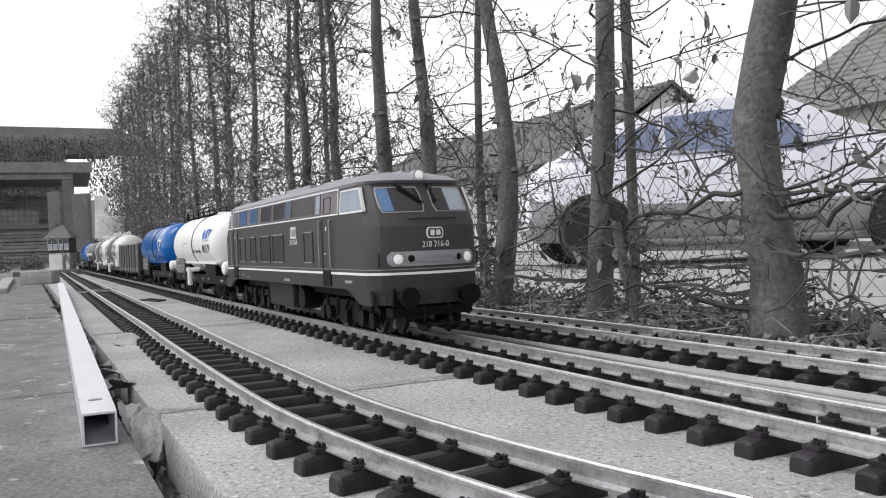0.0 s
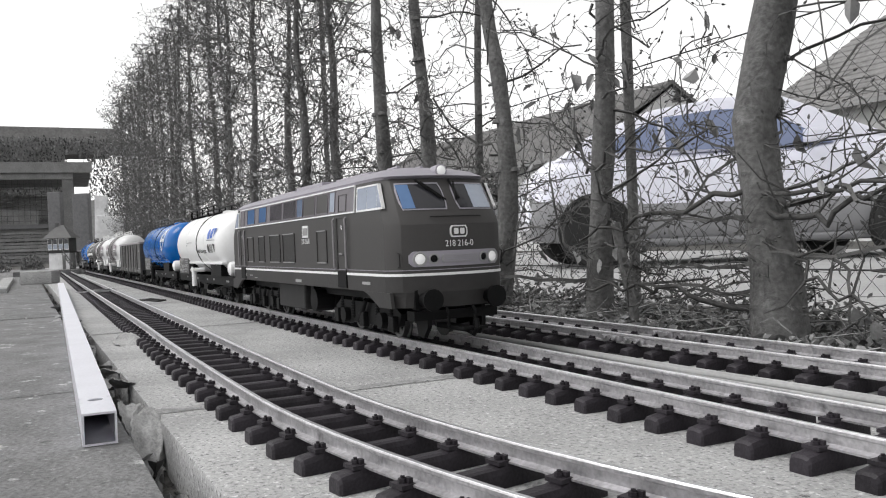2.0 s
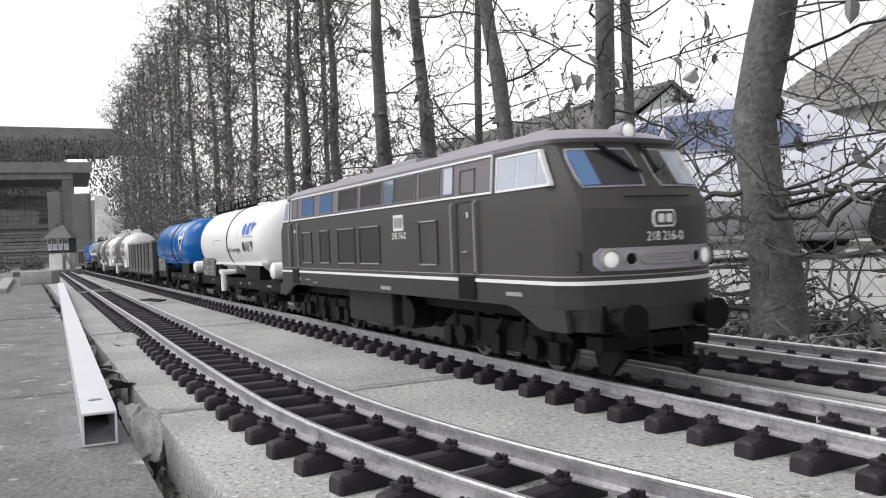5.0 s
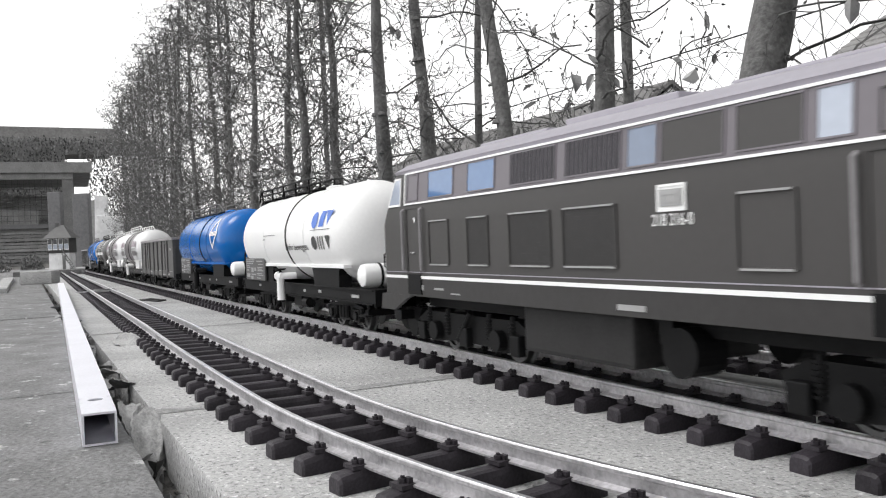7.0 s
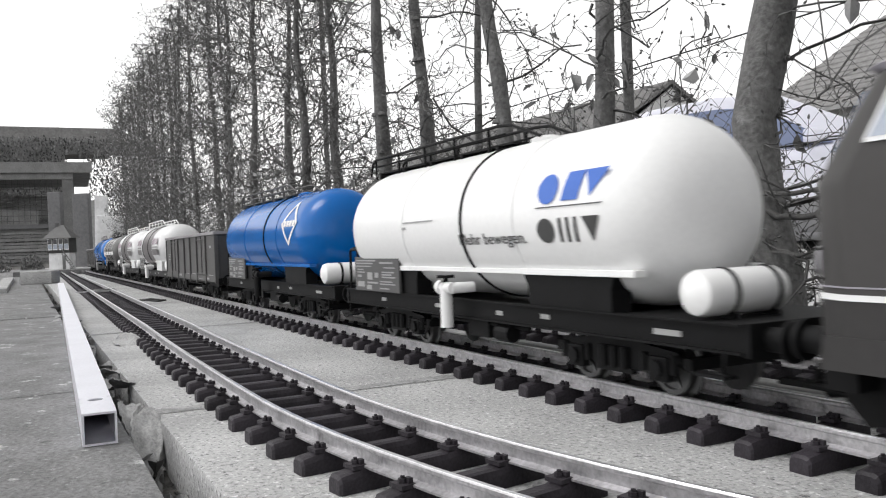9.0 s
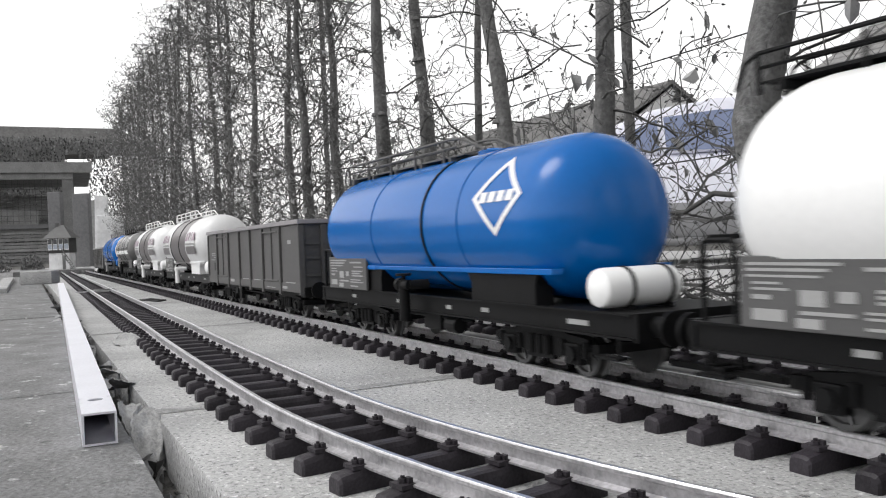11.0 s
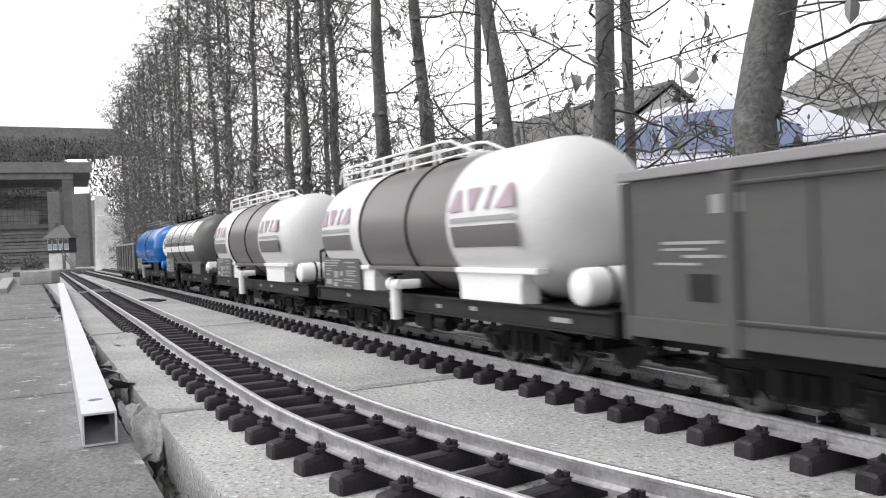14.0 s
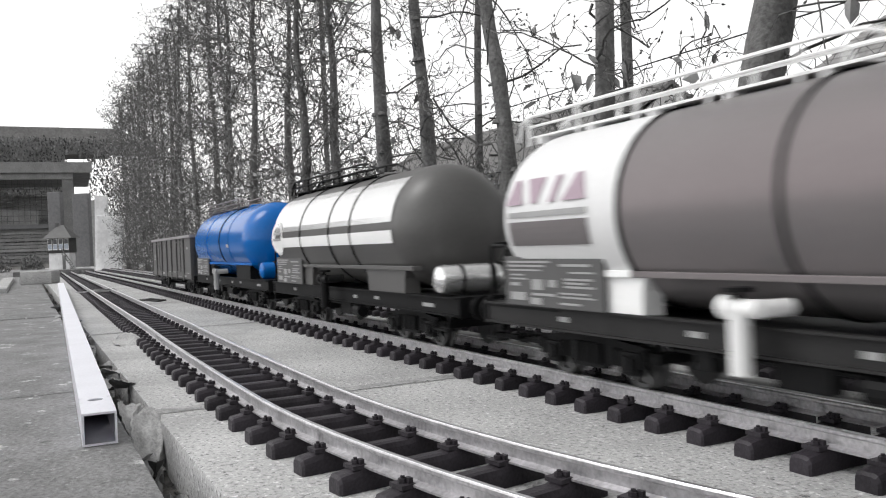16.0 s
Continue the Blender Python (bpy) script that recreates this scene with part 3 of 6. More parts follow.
# ---- square aluminium tube on the paving ----
def tube():
    t = thing("aluminium_tube", "bright square aluminium tube lying on the paving", "metal tube")
    s, w, wall = 0.0178, 0.0178, 0.0012
    x0, x1 = -3.16, -0.6405
    for y0, y1, z0, z1 in ((0, w, 0, wall), (0, wall, wall, s - wall), (w - wall, w, wall, s - wall)):
        part("tube_wall", boxes((0, x1 - x0, y0 - w / 2, y1 - w / 2, z0, z1)), ALU, t)
    # the top wall with a drilled hole near the open end
    bm = bmesh.new()
    hole = (x1 - x0 - 0.045, 0.0)
    n, r = 20, 0.0042
    for z in (s - wall, s):
        inner = [bm.verts.new((hole[0] + math.cos(k * math.tau / n) * r, math.sin(k * math.tau / n) * r, z)) for k in range(n)]
        outer = []
        for k in range(n):
            c, sn = math.cos(k * math.tau / n), math.sin(k * math.tau / n)
            m = (w / 2) / max(abs(c), abs(sn))
            outer.append(bm.verts.new((hole[0] + c * m, sn * m, z)))
        for k in range(n):
            bm.faces.new((inner[k], inner[(k + 1) % n], outer[(k + 1) % n], outer[k]))
        if z < s - 0.0001:
            low = inner
        else:
            for k in range(n):
                bm.faces.new((low[k], low[(k + 1) % n], inner[(k + 1) % n], inner[k]))
    box(bm, 0, hole[0] - w / 2, -w / 2, w / 2, s - wall, s)
    box(bm, hole[0] + w / 2, x1 - x0, -w / 2, w / 2, s - wall, s)
    part("tube_top", bm, ALU, t, "bright top face with a drilled hole")
    a = math.atan2(0.064, 2.51)
    t.matrix_basis = Matrix.Translation((x1, -0.2965, 0.0012)) @ pose(0, 0, 0, 0, 0, -math.degrees(a)) @ Matrix.Translation((x0 - x1, 0, 0))


tube()


# ---- wires and rods between the tracks ----
def wires():
    runs = [
        ([(-1.30, 0.083), (-1.04, 0.092), (-0.83, 0.100), (-0.64, 0.098), (-0.48, 0.104), (-0.20, 0.108), (0.3, 0.10)], 0.0022, CABLE),
        ([(-1.30, 0.090), (-1.04, 0.099), (-0.83, 0.104), (-0.64, 0.106), (-0.48, 0.111), (-0.20, 0.112), (0.3, 0.108)], 0.0022, CABLE),
        ([(-1.28, 0.078), (-0.95, 0.083), (-0.70, 0.085), (-0.45, 0.092), (-0.2, 0.09), (0.3, 0.085)], 0.0018, CABLE),
        ([(-1.02, 0.128), (-0.96, 0.112), (-0.89, 0.108), (-0.76, 0.120), (-0.65, 0.112), (-0.56, 0.120), (-0.485, 0.112), (-0.2, 0.118)], 0.0012, DARK),
        ([(-0.70, 0.114), (-0.62, 0.110), (-0.56, 0.117), (-0.50, 0.108), (-0.40, 0.114), (-0.1, 0.11)], 0.0011, DARK),
    ]
    for pts, r, m in runs:
        fine = []
        for a, b in zip(pts, pts[1:]):
            for k in range(5):
                u = k / 5
                u2 = u * u * (3 - 2 * u)
                fine.append((a[0] + (b[0] - a[0]) * u, a[1] + (b[1] - a[1]) * u2, r + 0.0004))
        bm = rod(bmesh.new(), fine, r, 6)
        tagged(link("cable", bm, m, smooth=60), "thin cable lying loose on the concrete between tracks", "cable", "cables between the tracks")


wires()


def contact_clips():
    """Small bright rail joiners on the hedge-side track."""
    for x, y in ((-0.715, 0.1327), (-0.745, 0.1327), (-0.700, 0.1813), (-0.735, 0.1813)):
        bm = bmesh.new()
        for k in (-0.007, 0.007):
            disc(bm, (x + k, y - 0.0045, RAIL_Z - 0.0035), (0, 1, 0), 0.0015, 0.004, 10)
            disc(bm, (x + k, y - 0.0072, RAIL_Z - 0.0040), (0, 1, 0), 0.0022, 0.002, 6)
        box(bm, x - 0.012, x + 0.012, y - 0.0045, y - 0.0015, RAIL_Z - 0.0075, RAIL_Z - 0.0020, bev=0.0005)
        tagged(link("rail_clamp", bm, RAIL_SIDE), "small grey metal screwed rail clamp on the rail", "rail clamp", "rail clamps")


contact_clips()


def point_gear():
    """Point motor across the far turnout and a bent wire frame left on the concrete."""
    cx, cy, ca = curve_line(-2.45)
    g = thing("point_motor", "small grey point motor box beside the far track", "point motor")
    part("housing", boxes((-0.022, 0.022, -0.020, 0.036, 0.0, 0.005), bev=0.001), CABLE, g)
    part("cover", boxes((-0.018, 0.018, -0.016, 0.032, 0.005, 0.007), bev=0.0008), BOARD_GREY, g)
    part("throw_bar", boxes((-0.003, 0.003, -0.060, -0.018, 0.001, 0.0035)), RAIL_SIDE, g)
    g.matrix_basis = pose(cx, cy + 0.002, 0.0105, 0, 0, math.degrees(ca))
    pts = [(-2.10, -0.108, 0.002), (-2.12, -0.082, 0.002), (-2.03, -0.064, 0.002), (-2.00, -0.083, 0.002), (-2.10, -0.108, 0.002), (-2.03, -0.064, 0.002)]
    tagged(link("wire_frame", rod(bmesh.new(), pts, 0.0016, 6), DARK), "bent dark wire frame lying on the concrete", "wire")


point_gear()


# ---- chain-link fence ----
def fence():
    fn = thing("chain_link_fence", "grey chain-link fence with diamond mesh behind the hedge", "fence")
    segs = []
    y, dx, dz = 0.56, 0.0165, 0.0175
    for i in range(248):
        x = -3.4 + dx * i
        for k in range(20):
            z = 0.02 + dz * k
            sag = 0.004 * math.sin(x * 7) + 0.003 * math.sin(x * 19 + 1)
            segs.append(((x + dx * ((k + i) % 2) + 0.003 * math.sin(z * 23 + 2), y, z + sag), (x + dx * ((k + i + 1) % 2) + 0.003 * math.sin((z + dz) * 23 + 2), y + 0.002, z + dz + sag), 0.00040, 0.00040))
    for z in (0.05, 0.21, 0.371):
        segs.append(((-3.4, y, z), (0.7, y, z), 0.0013, 0.0013))
    v, f = prisms(segs)
    ob = raw("wire_mesh", v, f, WIRE, fn)
    ob["kind"] = "stuff"
    # Fence posts; the one at x = -1.22 stands in for a second thin trunk.
    for x in (-2.72, -1.22, 0.28):
        bm = bmesh.new()
        rod(bm, [(x, y - 0.012, -0.02), (x, y - 0.012, 1.08)], 0.0085, 12)
        part("post", bm, BARK, fn, "dark round upright at the fence", smooth=40)


fence()


def stake():
    bm = bmesh.new()
    rod(bm, [(-0.927, 0.309, -0.01), (-0.948, 0.309, 0.062), (-0.962, 0.309, 0.118)], 0.0060, 8)
    rod(bm, [(-0.951, 0.309, 0.074), (-0.954, 0.309, 0.084)], 0.0068, 8)
    tagged(link("garden_stake", bm, BARK, smooth=40), "thin grey wooden stake leaning in the litter", "stake")


stake()


# ---- beyond the fence ----
PALE_GROUND = mat("pale_driveway", (0.36, 0.36, 0.36), 0.9, vary=0.18, scale=3, fine=60, bump=0.4)
CAR_PAINT = mat("silver_blue_car_paint", (0.78, 0.78, 0.87), 0.3, metal=0.1, vary=0.03, scale=2, bump=0.0, coat=0.6)
CAR_LOW = mat("car_lower_grey", (0.30, 0.30, 0.31), 0.4, vary=0.06, scale=4, bump=0.0)
CAR_GLASS = glass("car_glass", (0.20, 0.24, 0.37))
TYRE = mat("tyre_rubber", (0.02, 0.02, 0.02), 0.8, vary=0.2, scale=10, bump=0.2)
ROOF_TILE = mat("roof_tile", (0.205, 0.202, 0.20), 0.75, vary=0.3, scale=2.5, fine=14, bump=0.4, island=0.5)
RENDER_WALL = mat("house_render", (0.62, 0.62, 0.62), 0.9, vary=0.08, scale=1.2, fine=30, bump=0.2)
TIMBER = mat("dark_timber", (0.21, 0.21, 0.21), 0.7, vary=0.35, scale=6, fine=50, bump=0.4, obj=0.6)
WALL_PANEL = mat("wall_concrete", (0.16, 0.16, 0.165), 0.9, vary=0.25, scale=5, fine=60, bump=0.4)
BOARD = mat("pale_board", (0.76, 0.76, 0.77), 0.6, vary=0.2, scale=6, fine=40, bump=0.1)
MODEL_TIMBER = mat("model_timber", (0.035, 0.034, 0.034), 0.6, vary=0.3, scale=60, bump=0.2)
MODEL_ROOF = mat("model_roof", (0.10, 0.10, 0.10), 0.6, vary=0.2, scale=40, bump=0.3)
IVY = mat("hedge_leaf", (0.15, 0.15, 0.15), 0.65, vary=0.5, scale=3, bump=0.0, island=2.0)


def driveway():
    bm = bmesh.new()
    box(bm, -30, 6, 1.15, 8.2, -0.30, -0.17)
    tagged(link("driveway", bm, PALE_GROUND), "pale concrete driveway beyond the fence", "driveway", kind="structure")


driveway()


def car():
    c = thing("parked_car", "silver-blue parked car with blue-tinted windows behind the fence", "car")
    W = 0.80

    def loft(pts_low, name, m, label=""):
        """Side outline with half widths: (x, z, half width)."""
        bm = bmesh.new()
        a = [bm.verts.new((x, -w, z)) for x, z, w in pts_low]
        b = [bm.verts.new((x, w, z)) for x, z, w in pts_low]
        n = len(a)
        for i in range(n):
            j = (i + 1) % n
            bm.faces.new((a[i], a[j], b[j], b[i]))
        bm.faces.new(a[::-1])
        bm.faces.new(b)
        bmesh.ops.bevel(bm, geom=[e for e in bm.edges], offset=0.045, segments=3, affect="EDGES", profile=0.5, clamp_overlap=True)
        return part(name, bm, m, c, label, smooth=50)

    # shell of cross sections along the car: (x, top, half width, floor)
    bm = bmesh.new()
    rings = []
    for x, zt, w, zf in ((-1.80, 0.62, 0.58, 0.34), (-1.76, 0.78, 0.70, 0.26), (-1.60, 0.90, 0.78, 0.22), (-1.2, 0.92, 0.80, 0.20), (-0.4, 0.92, 0.81, 0.19), (0.5, 0.94, 0.81, 0.19), (1.05, 1.03, 0.80, 0.20), (1.55, 0.97, 0.79, 0.21), (1.90, 0.82, 0.73, 0.25), (2.05, 0.60, 0.62, 0.30)):
        half = [(w * 0.84, zf), (w * 0.95, zf + 0.10), (w * 0.995, zf + 0.22), (w, zf + 0.32), (w * 0.985, zt - 0.22), (w * 0.955, zt - 0.10), (w * 0.91, zt - 0.02), (w * 0.82, zt + 0.01), (w * 0.4, zt + 0.03)]
        ring = [(-p, z) for p, z in half] + [(p, z) for p, z in half[::-1]]
        rings.append([bm.verts.new((x, p, z)) for p, z in ring])
    for u, v in zip(rings, rings[1:]):
        n = len(u)
        for k in range(n):
            fc = bm.faces.new((u[k], u[(k + 1) % n], v[(k + 1) % n], v[k]))
            # The lowest faces of the shell take the darker grey.
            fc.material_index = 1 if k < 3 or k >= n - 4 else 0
    bm.faces.new(rings[0][::-1])
    bm.faces.new(rings[-1])
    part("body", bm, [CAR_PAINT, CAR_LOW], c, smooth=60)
    loft([(-1.62, 0.88, W - 0.07), (-1.30, 1.10, W - 0.12), (-0.75, 1.31, W - 0.17), (-0.2, 1.39, W - 0.18), (0.32, 1.41, W - 0.18), (1.28, 1.00, W - 0.07)], "cabin", CAR_PAINT)
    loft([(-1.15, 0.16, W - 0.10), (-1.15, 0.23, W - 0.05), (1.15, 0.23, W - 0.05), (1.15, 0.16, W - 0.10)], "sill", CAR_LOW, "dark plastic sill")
    for side in (-1, 1):
        for pts in ([(-1.18, 0.95), (-1.05, 1.08), (-0.72, 1.22), (-0.72, 0.95)], [(-0.66, 0.95), (-0.66, 1.235), (-0.20, 1.285), (0.10, 1.285), (0.10, 0.95)], [(0.16, 0.95), (0.16, 1.27), (0.24, 1.24), (0.72, 0.97)]):
            bm = bmesh.new()
            vs = []
            for off in (0.006, -0.02):
                vs.append([bm.verts.new((x, side * (W - 0.05 + (0.88 - z) * 0.245 + off), z)) for x, z in pts])
            bm.faces.new(vs[0])
            bm.faces.new(vs[1][::-1])
            for i in range(len(pts)):
                j = (i + 1) % len(pts)
                bm.faces.new((vs[0][i], vs[0][j], vs[1][j], vs[1][i]))
            part("side_window", bm, CAR_GLASS, c)
        bm = bmesh.new()
        box(bm, 0.44, 0.58, side * (W + 0.04) - 0.07, side * (W + 0.04) + 0.07, 0.96, 1.08, bev=0.03)
        part("mirror", bm, CAR_PAINT, c)
        for x in (-1.28, 1.28):
            bm = bmesh.new()
            lathe(bm, [(-0.10, 0.20), (-0.10, 0.27), (-0.07, 0.29), (0.07, 0.29), (0.10, 0.27), (0.10, 0.20)], "y", 28, (x, side * (W - 0.045), 0.29))
            wheel = part("wheel", bm, TYRE, c, smooth=40)
            bm = bmesh.new()
            lathe(bm, [(-0.09, 0.20), (side * 0.03, 0.20), (side * 0.06, 0.16), (side * 0.05, 0.05), (side * 0.08, 0.04), (side * 0.08, 0.005)], "y", 20, (x, side * (W - 0.045), 0.29))
            part("rim", bm, TANK_SILVER, wheel, smooth=40)
            bm = bmesh.new()
            lathe(bm, [(-0.03, 0.27), (-0.03, 0.31), (0.03, 0.31), (0.03, 0.27)], "y", 28, (x, side * (W - 0.02), 0.31))
            part("wheel_arch", bm, TYRE, c)
    c.matrix_basis = pose(-5.87, 5.36, -0.17, 0, 0, 63.5)


car()


def pitched_house(name, label, x0, x1, y0, y1, eave, ridge, hip=0.0):
    h = thing(name, label, "house")
    bm = bmesh.new()
    box(bm, x0 + (0.3 if hip else 0.08), x1 - (0.3 if hip else 0.08), y0 + 0.4, y1 - 0.4, -0.3, eave + 0.05)
    part("wall", bm, RENDER_WALL, h)
    ym = (y0 + y1) / 2
    if not hip:
        for x in (x0 + 0.08, x1 - 0.08):
            bm = bmesh.new()
            vs = [bm.verts.new((x + k, y, z)) for k in (-0.05, 0.05) for y, z in ((y0 + 0.4, eave), (y1 - 0.4, eave), (ym, ridge - 0.15))]
            bm.faces.new(vs[:3])
            bm.faces.new(vs[3:][::-1])
            for i in range(3):
                j = (i + 1) % 3
                bm.faces.new((vs[i], vs[j], vs[3 + j], vs[3 + i]))
            part("gable", bm, RENDER_WALL, h)
    # roof of tile courses, each a step proud of the one above
    for sgn, ye in ((-1, y0), (1, y1)):
        n = 40
        for i in range(n):
            bm = bmesh.new()
            a, b = i / n, (i + 1) / n
            ya, yb = ye + (ym - ye) * a, ye + (ym - ye) * b
            za, zb = eave + (ridge - eave) * a, eave + (ridge - eave) * b
            xa0, xa1, xb0, xb1 = x0 + hip * a, x1 - hip * a, x0 + hip * b, x1 - hip * b
            q = [bm.verts.new(p) for p in ((xa0, ya, za + 0.05), (xa1, ya, za + 0.05), (xb1, yb, zb + 0.02), (xb0, yb, zb + 0.02), (xa0, ya, za - 0.06), (xa1, ya, za - 0.06), (xb1, yb, zb - 0.06), (xb0, yb, zb - 0.06))]
            for f in ((0, 1, 2, 3), (7, 6, 5, 4), (0, 4, 5, 1), (1, 5, 6, 2), (2, 6, 7, 3), (3, 7, 4, 0)):
                bm.faces.new([q[k] for k in f])
            part("tile_course", bm, ROOF_TILE, h)
    if hip:
        for sx, xe in ((1, x0), (-1, x1)):
            bm = bmesh.new()
            vs = [bm.verts.new(p) for p in ((xe, y0, eave), (xe, y1, eave), (xe + sx * hip, ym, ridge))]
            lo = [bm.verts.new((v.co.x, v.co.y, v.co.z - 0.08)) for v in vs]
            bm.faces.new(vs)
            bm.faces.new(lo[::-1])
            for i in range(3):
                j = (i + 1) % 3
                bm.faces.new((vs[i], vs[j], lo[j], lo[i]))
            part("roof", bm, ROOF_TILE, h)
    k = x0 + 1.2
    while k < x1 - 1.6:
        win = part("window", boxes((k, k + 0.9, y0 + 0.35, y0 + 0.42, eave - 1.3, eave - 0.4)), WHITE, h)
        part("pane", boxes((k + 0.06, k + 0.84, y0 + 0.33, y0 + 0.36, eave - 1.24, eave - 0.46)), GLASS_DARK, win)
        k += 2.6
    part("gutter", boxes((x0, x1, y0 - 0.06, y0 + 0.04, eave - 0.06, eave + 0.03)), TIMBER, h)


pitched_house("low_house", "low pale rendered house with dark tiled roof beyond the driveway", -28.5, -14.8, 10.3, 15.6, 1.85, 3.55)
pitched_house("hipped_house", "large pale house with a steep dark tiled hipped roof", -13.2, 3.0, 13.4, 24.4, 2.35, 7.4, 4.6)


# ---- far end of the line ----
def signal_box():
    s = thing("model_signal_box", "small model signal box with pale base, timber storey and hipped roof", "model building")
    part("base", boxes((-0.060, 0.060, -0.085, 0.085, 0, 0.100), bev=0.002), BOARD, s)
    part("upper_storey", boxes((-0.068, 0.068, -0.093, 0.093, 0.100, 0.190), bev=0.002), MODEL_TIMBER, s)
    for y0, y1 in ((-0.086, -0.050), (-0.042, -0.006), (0.004, 0.040), (0.050, 0.086)):
        w = part("window", boxes((0.067, 0.071, y0, y1, 0.118, 0.187)), BOARD, s)
        part("pane", boxes((0.070, 0.0725, y0 + 0.003, y1 - 0.003, 0.124, 0.152)), GLASS_REFLECT_PALE, w)
        part("pane", boxes((0.070, 0.0725, y0 + 0.003, y1 - 0.003, 0.155, 0.184)), GLASS_DARK, w)
    for x0, x1 in ((-0.05, -0.01), (0.01, 0.05)):
        w = part("window", boxes((x0, x1, -0.096, -0.092, 0.128, 0.185)), BOARD, s)
        part("pane", boxes((x0 + 0.004, x1 - 0.004, -0.0975, -0.0955, 0.136, 0.180)), GLASS_REFLECT_PALE, w)
    bm = bmesh.new()
    e = [bm.verts.new((x, y, 0.190)) for x, y in ((-0.092, -0.118), (0.092, -0.118), (0.092, 0.118), (-0.092, 0.118))]
    t = [bm.verts.new((0, y, 0.270)) for y in (-0.022, 0.022)]
    for f in ((e[0], e[1], t[0]), (e[1], e[2], t[1], t[0]), (e[2], e[3], t[1]), (e[3], e[0], t[0], t[1]), tuple(e[::-1])):
        bm.faces.new(f)
    part("roof", bm, MODEL_ROOF, s)
    part("chimney", boxes((-0.012, 0.012, -0.045, -0.022, 0.240, 0.285)), MODEL_ROOF, s)
    part("door", boxes((0.058, 0.063, 0.028, 0.052, 0.0, 0.085)), TIMBER, s)
    bm = bmesh.new()
    for k in range(7):
        box(bm, 0.062, 0.092, 0.040 + 0.012 * k, 0.052 + 0.012 * k, 0.092 - 0.013 * k, 0.096 - 0.013 * k)
    rod(bm, [(0.09, 0.035, 0.125), (0.09, 0.125, 0.030)], 0.003, 6)
    rod(bm, [(0.09, 0.035, 0.095), (0.09, 0.125, 0.004)], 0.003, 6)
    part("stair", bm, TIMBER, s)
    s.matrix_basis = pose(-5.70, -0.135, 0.028, 0, 0, -26) @ Matrix.Diagonal((0.72, 0.72, 0.99, 1))
    part_base = boxes((-6.1, -5.4, -0.40, 0.02, -0.05, 0.028))
    tagged(link("building_plinth", part_base, CONCRETE_OLD), "low grey concrete plinth under the model building", "plinth")


signal_box()


def stone_block():
    bm = boxes((-0.050, 0.050, -0.060, 0.060, 0, 0.052), bev=0.007)
    ob = link("stone_block", bm, CONCRETE, smooth=30)
    ob.matrix_basis = pose(-3.83, -0.283, 0.0, 0, 0, -20)
    tagged(ob, "pale rough concrete block standing on the paving", "stone block")
    bm = boxes((-4.6, -3.0, -0.43, -0.385, 0.0, 0.016), bev=0.004)
    tagged(link("kerb_strip", bm, CONCRETE), "pale raised kerb strip along the paving", "kerb")


stone_block()


def walls_and_boards():
    for x, y, w, h in ((-8.95, -0.06, 0.12, 0.72), (-8.85, 0.165, 0.15, 0.70)):
        bm = boxes((-0.04, 0.04, -w / 2, w / 2, -0.05, h), bev=0.008)
        box(bm, -0.043, 0.043, -w / 2, w / 2, 0.22, 0.226)
        ob = link("concrete_panel", bm, WALL_PANEL)
        ob.matrix_basis = pose(x, y, 0, 0, 0, -26)
        tagged(ob, "upright grey concrete wall panel at the garden end", "wall panel", "upright wall panels")
    for x, y, w, h, lean, label in ((-6.43, 0.140, 0.085, 0.53, -4, "narrow pale board leaning upright by the hedge"), (-6.38, 0.185, 0.175, 0.385, -5, "broad pale board leaning upright by the hedge")):
        bm = boxes((-0.012, 0.012, -w / 2, w / 2, 0, h), bev=0.003)
        ob = link("leaning_board", bm, BOARD)
        ob.matrix_basis = pose(x, y, -0.01, lean, 6, -26)
        tagged(ob, label, "board", "boards by the hedge")
    bm = boxes((-0.02, 0.02, -0.04, 0.04, 0, 0.62))
    ob = link("gate_post", bm, TIMBER)
    ob.matrix_basis = pose(-8.60, 0.275, 0, 0, 0, -26)
    tagged(ob, "dark timber gate post beside the wall panel", "post")


walls_and_boards()


def shelter():
    s = thing("garden_shelter", "dark timber garden shelter with flat roof and slatted back wall", "shelter")
    part("roof", boxes((-2.2, 2.2, -4.2, 0.42, 1.76, 1.86), bev=0.02), TIMBER, s)
    part("fascia", boxes((2.2, 2.24, -4.2, 0.44, 1.70, 1.90)), TIMBER, s)
    part("fascia", boxes((2.10, 2.18, -4.2, 0.10, 1.58, 1.74)), TIMBER, s)
    for y in (0.0, -1.9, -3.9):
        part("post", boxes((2.0, 2.16, y - 0.10, y + 0.10, -0.3, 1.78), bev=0.01), TIMBER, s)
    part("post", boxes((-2.1, -1.95, -0.1, 0.1, -0.3, 1.78)), TIMBER, s)
    for k in range(28):
        z = -0.30 + 0.066 * k
        x = 1.90 if z < 0.66 else -1.95
        part("slat", boxes((x, x + 0.04, -4.0, -0.12, z, z + 0.052 - 0.012 * (k % 3 == 1))), TIMBER, s)
    for k in range(40):
        part("screen_wire", boxes((2.02, 2.026, -4.0 + 0.098 * k, -3.994 + 0.098 * k, 0.76, 1.58)), WIRE, s)
    for k in range(9):
        part("screen_wire", boxes((2.026, 2.030, -4.0, -0.12, 0.80 + 0.1 * k, 0.806 + 0.1 * k)), WIRE, s)
    part("rail", boxes((1.95, 2.0, -4.0, -0.3, 0.66, 0.74)), WALL_PANEL, s)
    part("trough", boxes((1.6, 2.0, -4.0, -0.55, 0.74, 1.02)), TIMBER, s)
    s.matrix_basis = pose(-19.8, 0.54, 0, 0, 0, -3)


